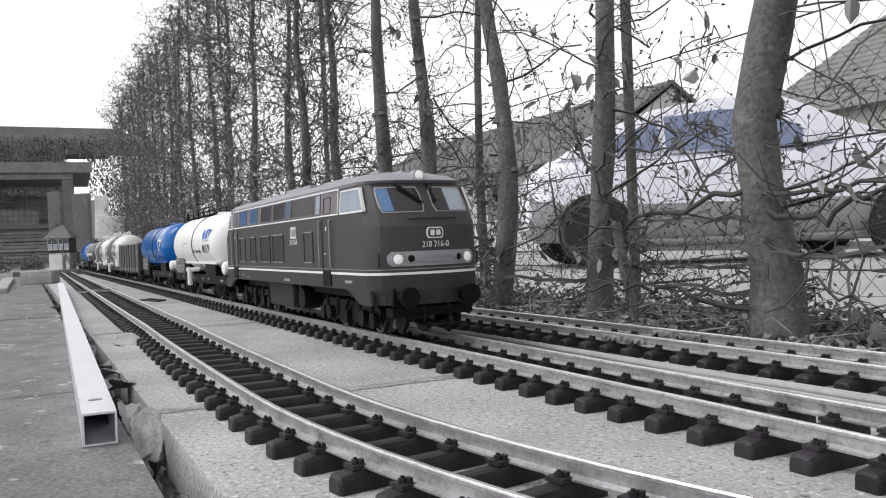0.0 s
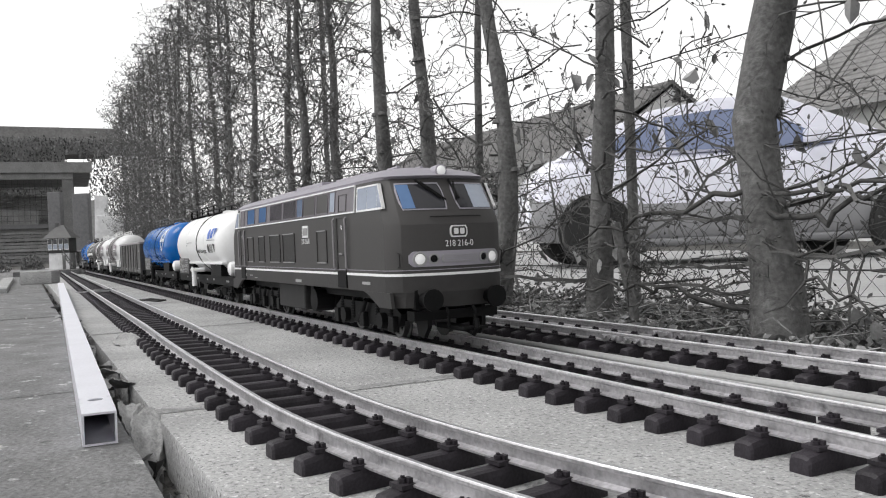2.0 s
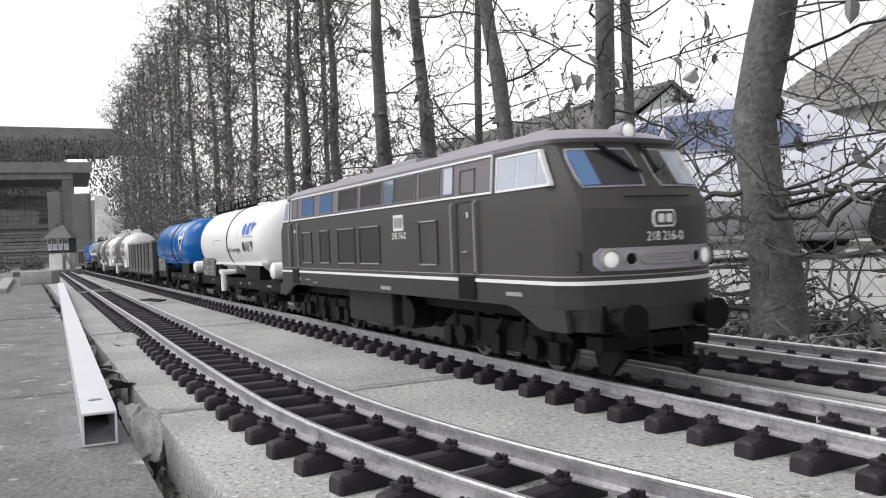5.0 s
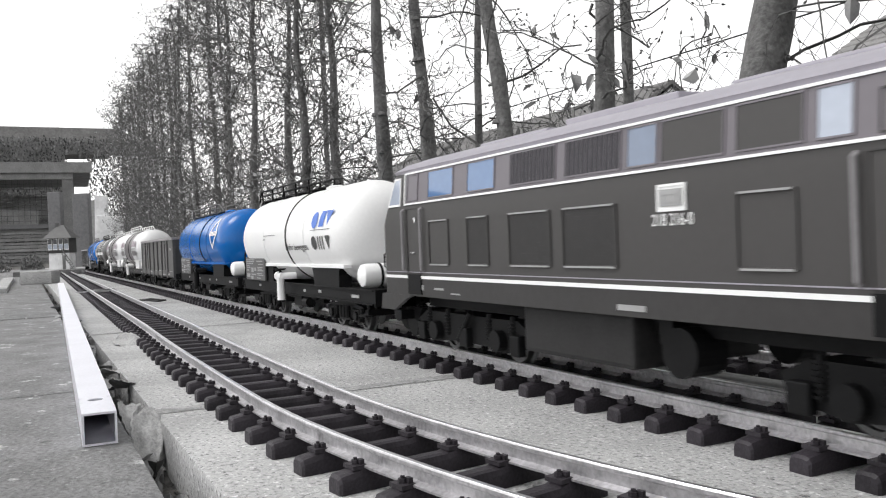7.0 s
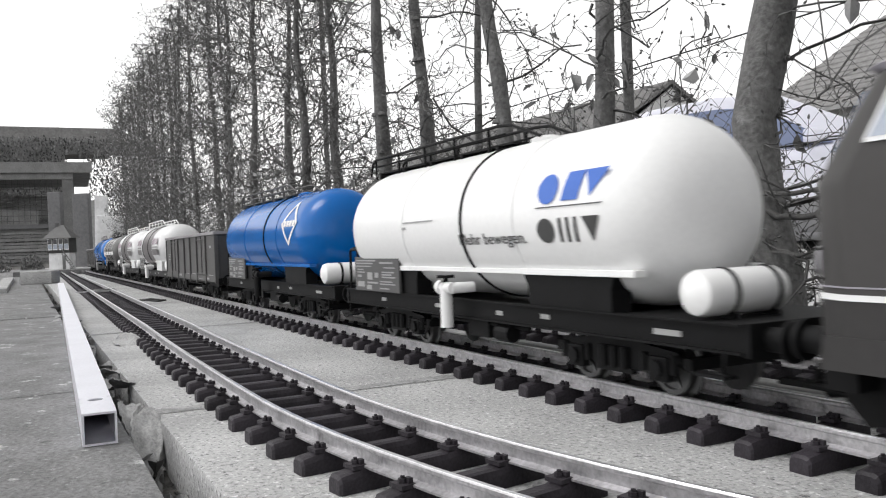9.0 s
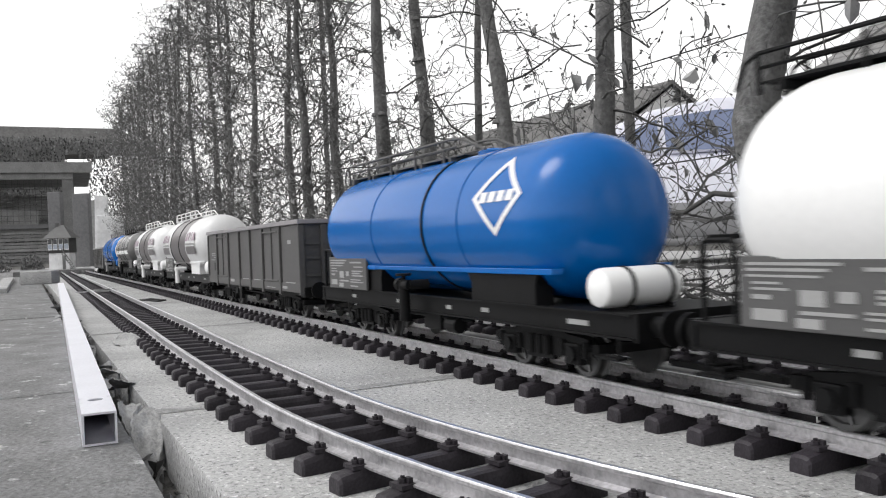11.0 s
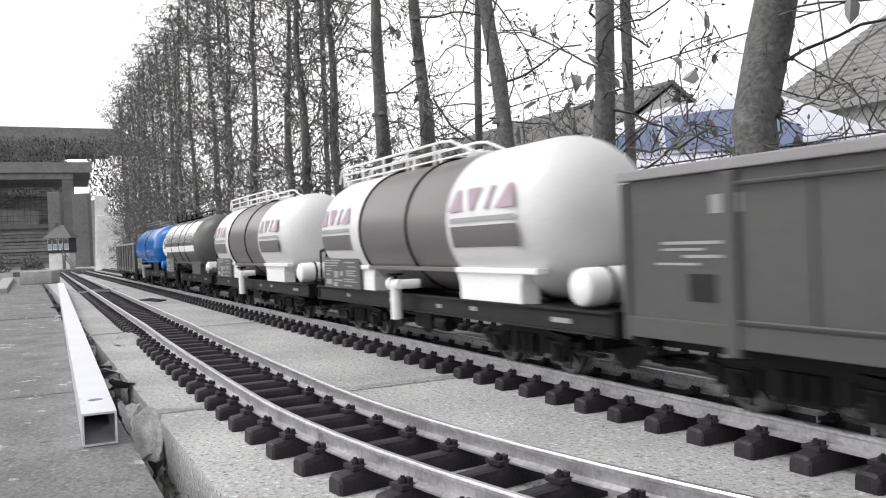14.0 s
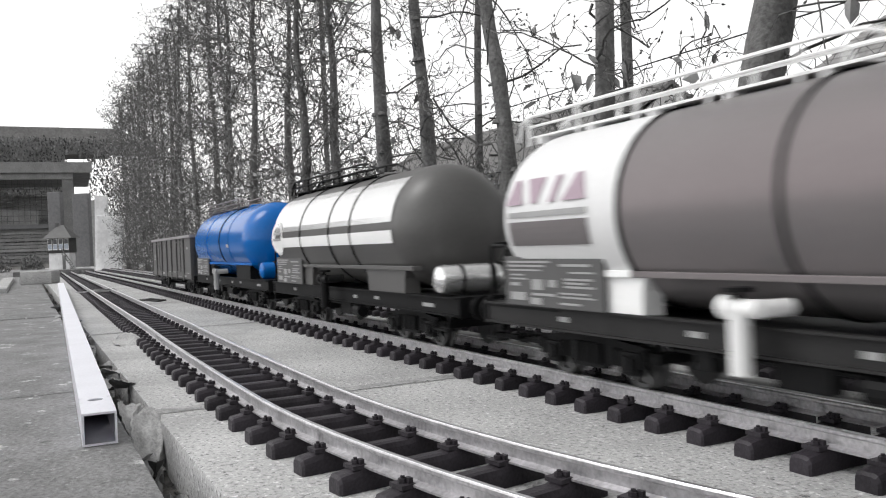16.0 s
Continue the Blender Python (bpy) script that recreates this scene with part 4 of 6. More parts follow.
shelter()


def far_hedge():
    """A clipped evergreen hedge and shrubs closing the garden, of many small leaves."""
    rng = random.Random(9)
    pl = []
    while len(pl) < 26000:
        y, z = rng.uniform(-7.0, 3.0), rng.uniform(-0.2, 3.30)
        if y < 0.75 or y > 1.25 or z > 2.75 + 0.15 * math.sin(y * 9):
            pl.append((rng.uniform(-24.7, -24.2), y, z))
    v, f = leaf_cards(rng, pl, 0.075)
    tagged(raw("garden_hedge", v, f, IVY), "dense dark clipped hedge closing the garden", "hedge", kind="stuff")
    bm = boxes((-25.0, -24.7, -9.0, 0.7, -0.3, 3.25), (-25.0, -24.7, 0.7, 3.0, 2.85, 3.25))
    tagged(link("hedge_core", bm, IVY), "dark inner mass of the clipped hedge", "hedge", kind="stuff")
    h = thing("flat_roof_building", "long low dark building with a flat roof behind the hedge", "building")
    part("wall", boxes((-34, -29.5, -14.0, 0.4, -0.3, 3.72)), TIMBER, h)
    part("roof", boxes((-34.2, -29.2, -14.2, 2.6, 3.72, 4.20), bev=0.03), ROOF_TILE, h)
    for cx, cy, r in ((-7.45, -0.29, 0.085), (-7.55, -0.56, 0.12), (-7.2, -0.80, 0.14)):
        pl = []
        for i in range(700):
            d = Vector((rng.gauss(0, 1), rng.gauss(0, 1), rng.gauss(0, 1))).normalized() * r * rng.uniform(0.6, 1.05)
            pl.append((cx + d.x, cy + d.y, max(0.0, 0.05 + d.z * 1.05)))
        v, f = leaf_cards(rng, pl, 0.022)
        tagged(raw("shrub", v, f, IVY), "small rounded dark shrub near the model building", "shrub", "shrubs")


far_hedge()


# ---- the train: x forward from a vehicle's middle, z from the railhead ----
WHEELSETS = []
WHEEL_R = 0.0152


def wheelset(parent, x, name="wheelset"):
    bm = bmesh.new()
    for side in (-1, 1):
        y = side * 0.0225
        lathe(bm, [(-0.0035 * side, 0.0035), (-0.0034 * side, WHEEL_R + 0.0022), (-0.0022 * side, WHEEL_R + 0.0022), (-0.0014 * side, WHEEL_R), (0.0036 * side, WHEEL_R - 0.0003),
                   (0.0036 * side, WHEEL_R - 0.003), (0.0018 * side, WHEEL_R - 0.0034), (0.0018 * side, 0.005), (0.0040 * side, 0.0042), (0.0040 * side, 0.002)], "y", 20, (0, y, 0))
        for k in range(6):
            a = k * math.tau / 6
            rod(bm, [(math.cos(a) * 0.004, y + side * 0.0022, math.sin(a) * 0.004), (math.cos(a) * 0.0122, y + side * 0.0022, math.sin(a) * 0.0122)], 0.0011, 5)
    rod(bm, [(0, -0.026, 0), (0, 0.026, 0)], 0.002, 8)
    ob = part(name, bm, STEEL, parent, "dark steel spoked wheelset", smooth=35)
    ob.location = (x, 0, WHEEL_R)
    WHEELSETS.append(ob)
    return ob


def goods_bogie(parent, x):
    bm = bmesh.new()
    for side in (-1, 1):
        y0, y1 = side * 0.0300, side * 0.0338
        pts = [(-0.052, 0.0200), (-0.050, 0.0245), (-0.030, 0.0262), (-0.014, 0.0300), (0.014, 0.0300), (0.030, 0.0262), (0.050, 0.0245), (0.052, 0.0200),
               (0.048, 0.0165), (0.028, 0.0160), (0.016, 0.0105), (-0.016, 0.0105), (-0.028, 0.0160), (-0.048, 0.0165)]
        extrude_poly(bm, [(x + a, z) for a, z in pts], min(y0, y1), max(y0, y1))
        for w in (-0.0365, 0.0365):
            box(bm, x + w - 0.0075, x + w + 0.0075, min(y0, side * 0.0362), max(y0, side * 0.0362), 0.0085, 0.0215, bev=0.001)
            disc(bm, (x + w, side * 0.0368, 0.0150), (0, 1, 0), 0.0048, 0.003, 12)
            for k in (-0.0115, 0.0115):
                rod(bm, [(x + w + k, side * 0.0345, 0.0130), (x + w + k, side * 0.0345, 0.0230)], 0.0022, 8)
        for k in range(3):
            rod(bm, [(x - 0.009 + 0.009 * k, side * 0.0352, 0.0118), (x - 0.009 + 0.009 * k, side * 0.0352, 0.0240)], 0.0030, 8)
        box(bm, x - 0.016, x + 0.016, side * 0.0335 - 0.002, side * 0.0335 + 0.002, 0.0095, 0.0122)
    box(bm, x - 0.012, x + 0.012, -0.031, 0.031, 0.018, 0.030)
    for w in (-0.056, 0.056):
        box(bm, x + w - 0.003, x + w + 0.003, -0.033, 0.033, 0.016, 0.022)
    ob = part("bogie", bm, BLACK, parent, "black plastic bogie with moulded springs")
    for w in (-0.0365, 0.0365):
        wheelset(ob, x + w)
    return ob


def buffers_and_coupling(parent, half, z=0.036, spread=0.030):
    for end in (-1, 1):
        for side in (-1, 1):
            bm = bmesh.new()
            disc(bm, (end * (half + 0.006), side * spread, z), (1, 0, 0), 0.0058, 0.013, 14)
            disc(bm, (end * (half + 0.0135), side * spread, z), (1, 0, 0), 0.0095, 0.0022, 20)
            part("buffer", bm, BLACK, parent, smooth=40)
        bm = bmesh.new()
        x = end * half
        box(bm, min(x - end * 0.02, x + end * 0.022), max(x - end * 0.02, x + end * 0.022), -0.004, 0.004, 0.0105, 0.0135)
        rod(bm, [(x + end * 0.012, -0.010, 0.0140), (x + end * 0.027, -0.010, 0.0140), (x + end * 0.027, 0.010, 0.0140), (x + end * 0.012, 0.010, 0.0140)], 0.0014, 6)
        rod(bm, [(x + end * 0.018, 0, 0.011), (x + end * 0.026, 0, 0.010), (x + end * 0.030, 0, 0.015), (x + end * 0.029, 0, 0.020)], 0.0018, 6)
        part("coupling", bm, BLACK, parent, "black hook and loop coupling")


LEVELS = [(0.033, 0.288, 0.0540, 0.019), (0.044, 0.289, 0.0555, 0.020), (0.0575, 0.289, 0.0555, 0.020), (0.101, 0.289, 0.0555, 0.020), (0.104, 0.288, 0.0555, 0.0195), (0.116, 0.281, 0.0550, 0.0185),
          (0.1415, 0.264, 0.0530, 0.016), (0.1440, 0.267, 0.0535, 0.017), (0.1490, 0.256, 0.0465, 0.016), (0.1530, 0.241, 0.0340, 0.013), (0.1555, 0.224, 0.0180, 0.008), (0.1562, 0.211, 0.0080, 0.004)]


def level(z):
    for a, b in zip(LEVELS, LEVELS[1:]):
        if z <= b[0]:
            u = max(0, (z - a[0]) / (b[0] - a[0]))
            return [p + (q - p) * u for p, q in zip(a[1:], b[1:])]
    return LEVELS[-1][1:]


REAR = 0.020


def nose(y, z, proud=0.0):
    L, W, d = level(z)
    u = min(1, abs(y) / W)
    return (L - 0.012 * max(0, (u - 0.8) / 0.2) ** 2.2 + d * (1 - u ** 2.2) + proud, y, z)


def outline(z, proud=0.0, n=14):
    L, W, d = level(z)
    pts = []
    for end in (1, -1):
        for i in range(-n, n + 1):
            y = -end * W * math.sin(i / n * math.pi / 2) * -1
            x, y, _ = nose(y, z)
            k = 1 + proud / W
            pts.append((end * (x + proud) - (REAR if end < 0 else 0), y * k, z))
    return pts


def shell(bm, zs, proud=0.0, cap=True, mi=lambda z: 0):
    rings = [[bm.verts.new(p) for p in outline(z, proud)] for z in zs]
    m = len(rings[0])
    for i, (u, v) in enumerate(zip(rings, rings[1:])):
        for k in range(m):
            f = bm.faces.new((u[k], u[(k + 1) % m], v[(k + 1) % m], v[k]))
            f.material_index = mi((zs[i] + zs[i + 1]) / 2)
    if cap:
        f = bm.faces.new(rings[0][::-1])
        f = bm.faces.new(rings[-1])
        f.material_index = mi(zs[-1])
    return bm


def side_panel(bm, x0, x1, z0, z1, side=-1, proud=0.0006, deep=0.002, n=1, slant=0.0, lead=0.0):
    """A plate lying on the body's side."""
    out, inn = [], []
    for x, z in ((x0, z0), (x1, z0), (x1 - slant, z1), (x0 + lead, z1)):
        W = level(z)[1]
        out.append(bm.verts.new((x, side * (W + proud), z)))
        inn.append(bm.verts.new((x, side * (W - deep), z)))
    bm.faces.new(out)
    bm.faces.new(inn[::-1])
    for i in range(4):
        j = (i + 1) % 4
        bm.faces.new((out[i], inn[i], inn[j], out[j]))
    return bm


def side_ring(bm, x0, x1, z0, z1, w, side=-1, proud=0.0010, slant=0.0, lead=0.0):
    side_panel(bm, x0, x1, z0, z0 + w, side, proud)
    side_panel(bm, x0 + lead + 0.0002, x1 - slant, z1 - w, z1, side, proud)
    side_panel(bm, x0, x0 + w, z0 + w, z1 - w, side, proud, lead=lead, slant=-lead)
    side_panel(bm, x1 - w, x1, z0 + w, z1 - w, side, proud, slant=slant, lead=-slant)
    return bm


def nose_patch(bm, y0, y1, z0, z1, end=1, proud=0.0008, deep=0.003, n=8, inset=0.0):
    """A plate that follows the rounded front."""
    rows = []
    for z, cut in ((z0, inset), (z0 + (z1 - z0) * 0.25, 0), (z0 + (z1 - z0) * 0.75, 0), (z1, inset)):
        row = []
        for i in range(n + 1):
            y = y0 + cut + (y1 - y0 - 2 * cut) * i / n
            a = nose(y, z, proud)
            b = nose(y, z, -deep)
            row.append((bm.verts.new((end * a[0], y, z)), bm.verts.new((end * b[0], y, z))))
        rows.append(row)
    for u, v in zip(rows, rows[1:]):
        for i in range(n):
            bm.faces.new((u[i][0], u[i + 1][0], v[i + 1][0], v[i][0]))
            bm.faces.new((u[i][1], v[i][1], v[i + 1][1], u[i + 1][1]))
        for i in (0, n):
            bm.faces.new((u[i][0], v[i][0], v[i][1], u[i][1]))
    for row in (rows[0], rows[-1]):
        for i in range(n):
            bm.faces.new((row[i][0], row[i][1], row[i + 1][1], row[i + 1][0]))
    return bm


def locomotive():
    loco = thing("diesel_locomotive", "dark grey model diesel locomotive with white waist stripe and pale roof", "locomotive")
    bm = shell(bmesh.new(), [0.044, 0.0575, 0.080, 0.101, 0.104, 0.116, 0.130, 0.1415], mi=lambda z: 1 if z < 0.0575 else 0)
    part("body", bm, [LOCO_RED, LOCO_LOW], loco, smooth=14)
    part("roof", shell(bmesh.new(), [0.1416, 0.1440, 0.1465, 0.1490, 0.1512, 0.1530, 0.1545, 0.1555, 0.1562]), LOCO_ROOF, loco, "pale grey rounded roof", smooth=50)
    part("waist_stripe", shell(bmesh.new(), [0.0578, 0.0601], 0.0005), WHITE, loco, "thin white waist stripe")
    part("sill_line", shell(bmesh.new(), [0.0625, 0.0631], 0.0004), LOCO_ROOF, loco)
    for end in (1, -1):
        if end < 0:
            front = set(loco.children)
        for side in (-1, 1):
            bm = bmesh.new()
            pts = [(0.225, 0.0441), (0.287, 0.0441), (0.290, 0.031), (0.262, 0.031), (0.236, 0.0415)]
            extrude_poly(bm, [(end * a, z) for a, z in pts], side * 0.0545 - 0.0015, side * 0.0545 + 0.0015)
            part("apron", bm, LOCO_LOW, loco)
        bm = bmesh.new()
        nose_patch(bm, -0.0525, 0.0525, 0.031, 0.0442, end, 0.0, 0.003, 14)
        part("buffer_beam", bm, LOCO_LOW, loco)
    for ob in set(loco.children) - front:
        ob.location.x -= REAR
    # side faces
    for side in (-1, 1):
        part("window_band", side_panel(bmesh.new(), -0.253, 0.206, 0.1172, 0.1408, side, 0.0002), BAND, loco)
        part("band_frame", side_ring(bmesh.new(), -0.255, 0.209, 0.1160, 0.1415, 0.0013, side, 0.0011), WHITE, loco, "white window band outline")
        # Blue, mid and pale panes have sky reflections painted in, blue on one side only.
        panes = [(-0.249, -0.231, BAND), (-0.211, -0.171, GLASS_REFLECT_BLUE if side < 0 else GLASS_DARK), (-0.148, -0.112, GLASS_REFLECT_BLUE if side < 0 else GLASS_DARK), (-0.091, -0.042, GRILLE), (-0.031, 0.017, GRILLE),
                 (0.0235, 0.0445, GLASS_REFLECT_MID), (0.049, 0.088, LOCO_RED), (0.096, 0.130, LOCO_RED), (0.137, 0.152, GLASS_REFLECT_PALE)]
        for a, b, m in panes:
            fr = part("window_frame", side_ring(bmesh.new(), a - 0.001, b + 0.001, 0.1190, 0.1397, 0.0009, side, 0.0009), BAND, loco)
            pane = part("pane", side_panel(bmesh.new(), a, b, 0.1198, 0.1390, side, 0.0005), m, fr)
            if m is GRILLE:
                k = a + 0.002
                while k < b - 0.002:
                    part("grille_bar", side_panel(bmesh.new(), k, k + 0.0006, 0.1200, 0.1388, side, 0.0009), BAND, fr)
                    k += 0.0042
        part("door_panel", side_ring(bmesh.new(), 0.163, 0.185, 0.1185, 0.1350, 0.0007, side, 0.0008), LOCO_RED, loco)
        for a, b, sl, ld in ((0.214, 0.277, 0.012, 0.0), (-0.287, -0.262, 0.0, 0.0115)):
            fr = part("cab_window", side_ring(side_panel(bmesh.new(), a, b, 0.1162, 0.1382, side, 0.0003, slant=sl, lead=ld), a, b, 0.1158, 0.1386, 0.0014, side, 0.0010, sl, ld), WHITE, loco, "white framed cab side window")
            k = a + 0.0018
            while k < b - 0.004:
                e = min(b - 0.0022, k + 0.0225)
                part("pane", side_panel(bmesh.new(), k, e, 0.1176, 0.1370, side, 0.0007, slant=sl * 0.86 if e > b - 0.003 else 0, lead=ld * 0.86 if k < a + 0.002 else 0), GLASS_REFLECT_PALE, fr)
                k = e + 0.0015
        for a, b in ((-0.211, -0.178), (-0.150, -0.120), (-0.094, -0.047), (-0.035, 0.014), (0.095, 0.127)):
            gr = part("grille", side_ring(bmesh.new(), a, b, 0.0690, 0.1020, 0.0010, side, 0.0010), LOCO_RED, loco)
            part("grille_plate", side_panel(bmesh.new(), a + 0.001, b - 0.001, 0.0700, 0.1010, side, 0.0001), LOCO_LOW if b < 0.09 and a > -0.2 else LOCO_RED, gr)
            bars = bmesh.new()
            z = 0.0712
            while z < 0.1005 and b < 0.09 and a > -0.2:
                side_panel(bars, a + 0.0015, b - 0.0015, z, z + 0.0007, side, 0.0005)
                z += 0.0016
            if bars.verts:
                part("louvre", bars, LOCO_LOW, gr)
            else:
                bars.free()
            for z in (0.0685, 0.1012):
                part("trim", side_panel(bmesh.new(), a + 0.002, b - 0.002, z, z + 0.0010, side, 0.0015), INK_GREY, gr)
        for a in (-0.239, 0.171):
            door = part("door", side_ring(bmesh.new(), a - 0.0125, a + 0.0125, 0.0620, 0.1130, 0.0006, side, 0.0008), LOCO_LOW, loco)
            part("step_recess", side_panel(bmesh.new(), a - 0.012, a + 0.012, 0.0455, 0.0612, side, 0.0012), BLACK, door)
            for k in (-0.017, 0.017):
                bm = bmesh.new()
                rod(bm, [(a + k, side * 0.0562, 0.0635), (a + k, side * 0.0580, 0.0650), (a + k, side * 0.0580, 0.1110), (a + k, side * 0.0562, 0.1125)], 0.0011, 8)
                part("handrail", bm, GONDOLA_CAP, door, "grey metal grab rail")
            bm = bmesh.new()
            rod(bm, [(a - 0.004, side * 0.0565, 0.0780), (a + 0.005, side * 0.0572, 0.0780)], 0.0009, 6)
            part("handle", bm, TANK_SILVER, door)
            bm = bmesh.new()
            rod(bm, [(a + 0.004, side * 0.0565, 0.1050), (a + 0.008, side * 0.0580, 0.1050), (a + 0.008, side * 0.0580, 0.1015)], 0.0008, 6)
            part("handle", bm, TANK_SILVER, door)
        # emblem as plain shapes, number, builder's plates
        em = part("emblem", side_ring(side_panel(bmesh.new(), 0.046, 0.0645, 0.0965, 0.1085, side, 0.0004), 0.0455, 0.065, 0.0960, 0.1090, 0.0012, side, 0.0009), WHITE, loco, "white framed rectangular emblem")
        part("emblem_field", side_ring(side_panel(bmesh.new(), 0.0475, 0.063, 0.0985, 0.1065, side, 0.0011), 0.050, 0.0605, 0.1000, 0.1050, 0.0011, side, 0.0013), INK_GREY, em)
        turn = pose(0.0555, side * 0.0560, 0.0918, 90, 0, 0 if side < 0 else 180)
        writing("218 216-0", 0.0082, WHITE, loco, turn, 0.85)
        for a, b, z0, z1 in ((0.012, 0.034, 0.0470, 0.0500), (0.223, 0.242, 0.0500, 0.0525), (-0.205, -0.190, 0.0500, 0.0515), (-0.235, -0.224, 0.0490, 0.0530), (-0.178, -0.164, 0.0475, 0.0485)):
            part("data_plate", side_panel(bmesh.new(), a, b, z0, z1, side, 0.0004), INK_GREY, loco)
    # fronts
    for end in (1, -1):
        if end < 0:
            front = set(loco.children)
        for side in (-1, 1):
            y0, y1 = (0.0045, 0.0440) if side > 0 else (-0.0440, -0.0045)
            fr = part("windscreen", nose_patch(bmesh.new(), y0, y1, 0.1135, 0.1378, end, 0.0006, 0.002, 8, 0.0015), LOCO_ROOF, loco, "pale metal framed windscreen")
            part("pane", nose_patch(bmesh.new(), y0 + 0.0012, y1 - 0.0012, 0.1147, 0.1366, end, 0.0010, 0.002, 8, 0.0015), GLASS_DARK, fr)
            # An added strip on each windscreen pane paints a reflection, blue left, pale right.
            part("reflection_strip", nose_patch(bmesh.new(), *((y0 + 0.0015, y0 + 0.0112) if side < 0 else (y1 - 0.0230, y1 - 0.0020)), 0.1150, 0.1363, end, 0.0013, 0.001, 3), GLASS_REFLECT_BLUE if side < 0 else GLASS_REFLECT_PALE, fr, "strip painting a reflection on the windscreen")
            bm = bmesh.new()
            a, b = nose(side * 0.0160, 0.1400, 0.002), nose(side * 0.0085, 0.1235, 0.0025)
            rod(bm, [(end * a[0], a[1] + 0.0105 * -1, a[2]), (end * b[0], b[1], b[2])], 0.0011, 6)
            a, b = nose(side * 0.0160, 0.1385, 0.002), nose(side * 0.0045, 0.1220, 0.0025)
            rod(bm, [(end * a[0], a[1] - 0.006, a[2]), (end * b[0], b[1], b[2])], 0.0007, 6)
            part("wiper", bm, BLACK, loco)
        band = part("headlight_panel", nose_patch(bmesh.new(), -0.0425, 0.0425, 0.0655, 0.0785, end, 0.0014, 0.002, 20, 0.0035), LOCO_ROOF, loco, "pale rounded headlight panel")
        part("grille_plate", nose_patch(bmesh.new(), -0.0170, 0.0170, 0.0685, 0.0757, end, 0.0026, 0.001, 10, 0.002), INK_GREY, band)
        for k in range(4):
            part("slat", nose_patch(bmesh.new(), -0.0155, 0.0155, 0.0693 + 0.0017 * k, 0.0702 + 0.0017 * k, end, 0.0033, 0.001, 8), LOCO_ROOF, band)
        for side in (-1, 1):
            for y, r, m, nm in ((0.0345, 0.0052, LAMP, "headlight"), (0.0235, 0.0036, BLACK, "tail_light")):
                c = nose(side * y, 0.0720, 0.0018)
                bm = bmesh.new()
                lathe(bm, [(-0.002, r + 0.0009), (0.0012, r + 0.0009), (0.0014, r), (0.0004, r - 0.0004), (0.0004, 0.0005)], "x", 20, (0, 0, 0))
                rim = part(nm, bm, INK_GREY, loco, smooth=30)
                rim.matrix_basis = pose(end * c[0], c[1], c[2], 0, 0, (0 if end > 0 else 180) + side * end * 14)
                bm = bmesh.new()
                lathe(bm, [(0.0, r - 0.0003), (0.0009, r * 0.75), (0.0014, r * 0.3), (0.0015, 0.0003)], "x", 18)
                lens = part("lens", bm, m, rim, smooth=60)
            bm = bmesh.new()
            c = nose(side * 0.0495, 0.069, 0.001)
            rod(bm, [(end * c[0], c[1], 0.0655), (end * (c[0] + 0.003), c[1], 0.0665), (end * (c[0] + 0.003), c[1], 0.0765), (end * c[0], c[1], 0.0775)], 0.0007, 6)
            part("handrail", bm, DARK, loco)
        bm = bmesh.new()
        pts = [nose(y, 0.1075, 0.0022) for y in (-0.024, -0.012, 0, 0.012, 0.024)]
        rod(bm, [(end * p[0], p[1], p[2]) for p in pts], 0.0006, 6)
        part("handrail", bm, DARK, loco)
        em = part("emblem", nose_patch(bmesh.new(), -0.0082, 0.0082, 0.0895, 0.0995, end, 0.0010, 0.002, 6, 0.0015), WHITE, loco, "white framed rectangular emblem")
        part("emblem_field", nose_patch(bmesh.new(), -0.0070, 0.0070, 0.0906, 0.0984, end, 0.0014, 0.002, 6, 0.0012), LOCO_RED, em)
        for y0, y1 in ((-0.0050, -0.0008), (0.0008, 0.0050)):
            part("emblem_bar", nose_patch(bmesh.new(), y0, y1, 0.0920, 0.0970, end, 0.0018, 0.001, 2, 0.0004), WHITE, em)
        c = nose(0, 0.0842, 0.0008)
        writing("218 216-0", 0.0076, WHITE, loco, Matrix.Translation((end * (c[0] + 0.0002), 0, c[2])) @ pose(0, 0, 0, 90, 0, 90 if end > 0 else -90), 0.86)
        bm = bmesh.new()
        lathe(bm, [(-0.012, 0.0050), (0.0, 0.0056), (0.0016, 0.0056), (0.0018, 0.0046)], "x", 18)
        lamp = part("roof_lamp", bm, LOCO_ROOF, loco, smooth=40)
        lamp.matrix_basis = pose(end * 0.2790, 0, 0.1485, 0, 0, 0 if end > 0 else 180)
        bm = bmesh.new()
        lathe(bm, [(0.0016, 0.0046), (0.0028, 0.0034), (0.0034, 0.0012), (0.0035, 0.0002)], "x", 16)
        part("lens", bm, LAMP, lamp, smooth=60)
        for side in (-1, 1):
            bm = bmesh.new()
            disc(bm, (end * 0.305, side * 0.030, 0.0380), (1, 0, 0), 0.0062, 0.020, 16)
            disc(bm, (end * 0.3165, side * 0.030, 0.0380), (1, 0, 0), 0.0092, 0.0028, 24)
            box(bm, end * 0.298 - 0.003, end * 0.298 + 0.003, side * 0.030 - 0.009, side * 0.030 + 0.009, 0.030, 0.046)
            part("buffer", bm, BLACK, loco, smooth=40)
            bm = bmesh.new()
            extrude_poly(bm, [(end * 0.268, 0.030), (end * 0.300, 0.030), (end * 0.300, 0.014), (end * 0.290, 0.004), (end * 0.280, 0.006), (end * 0.276, 0.018)], side * 0.026 - 0.002, side * 0.026 + 0.002)
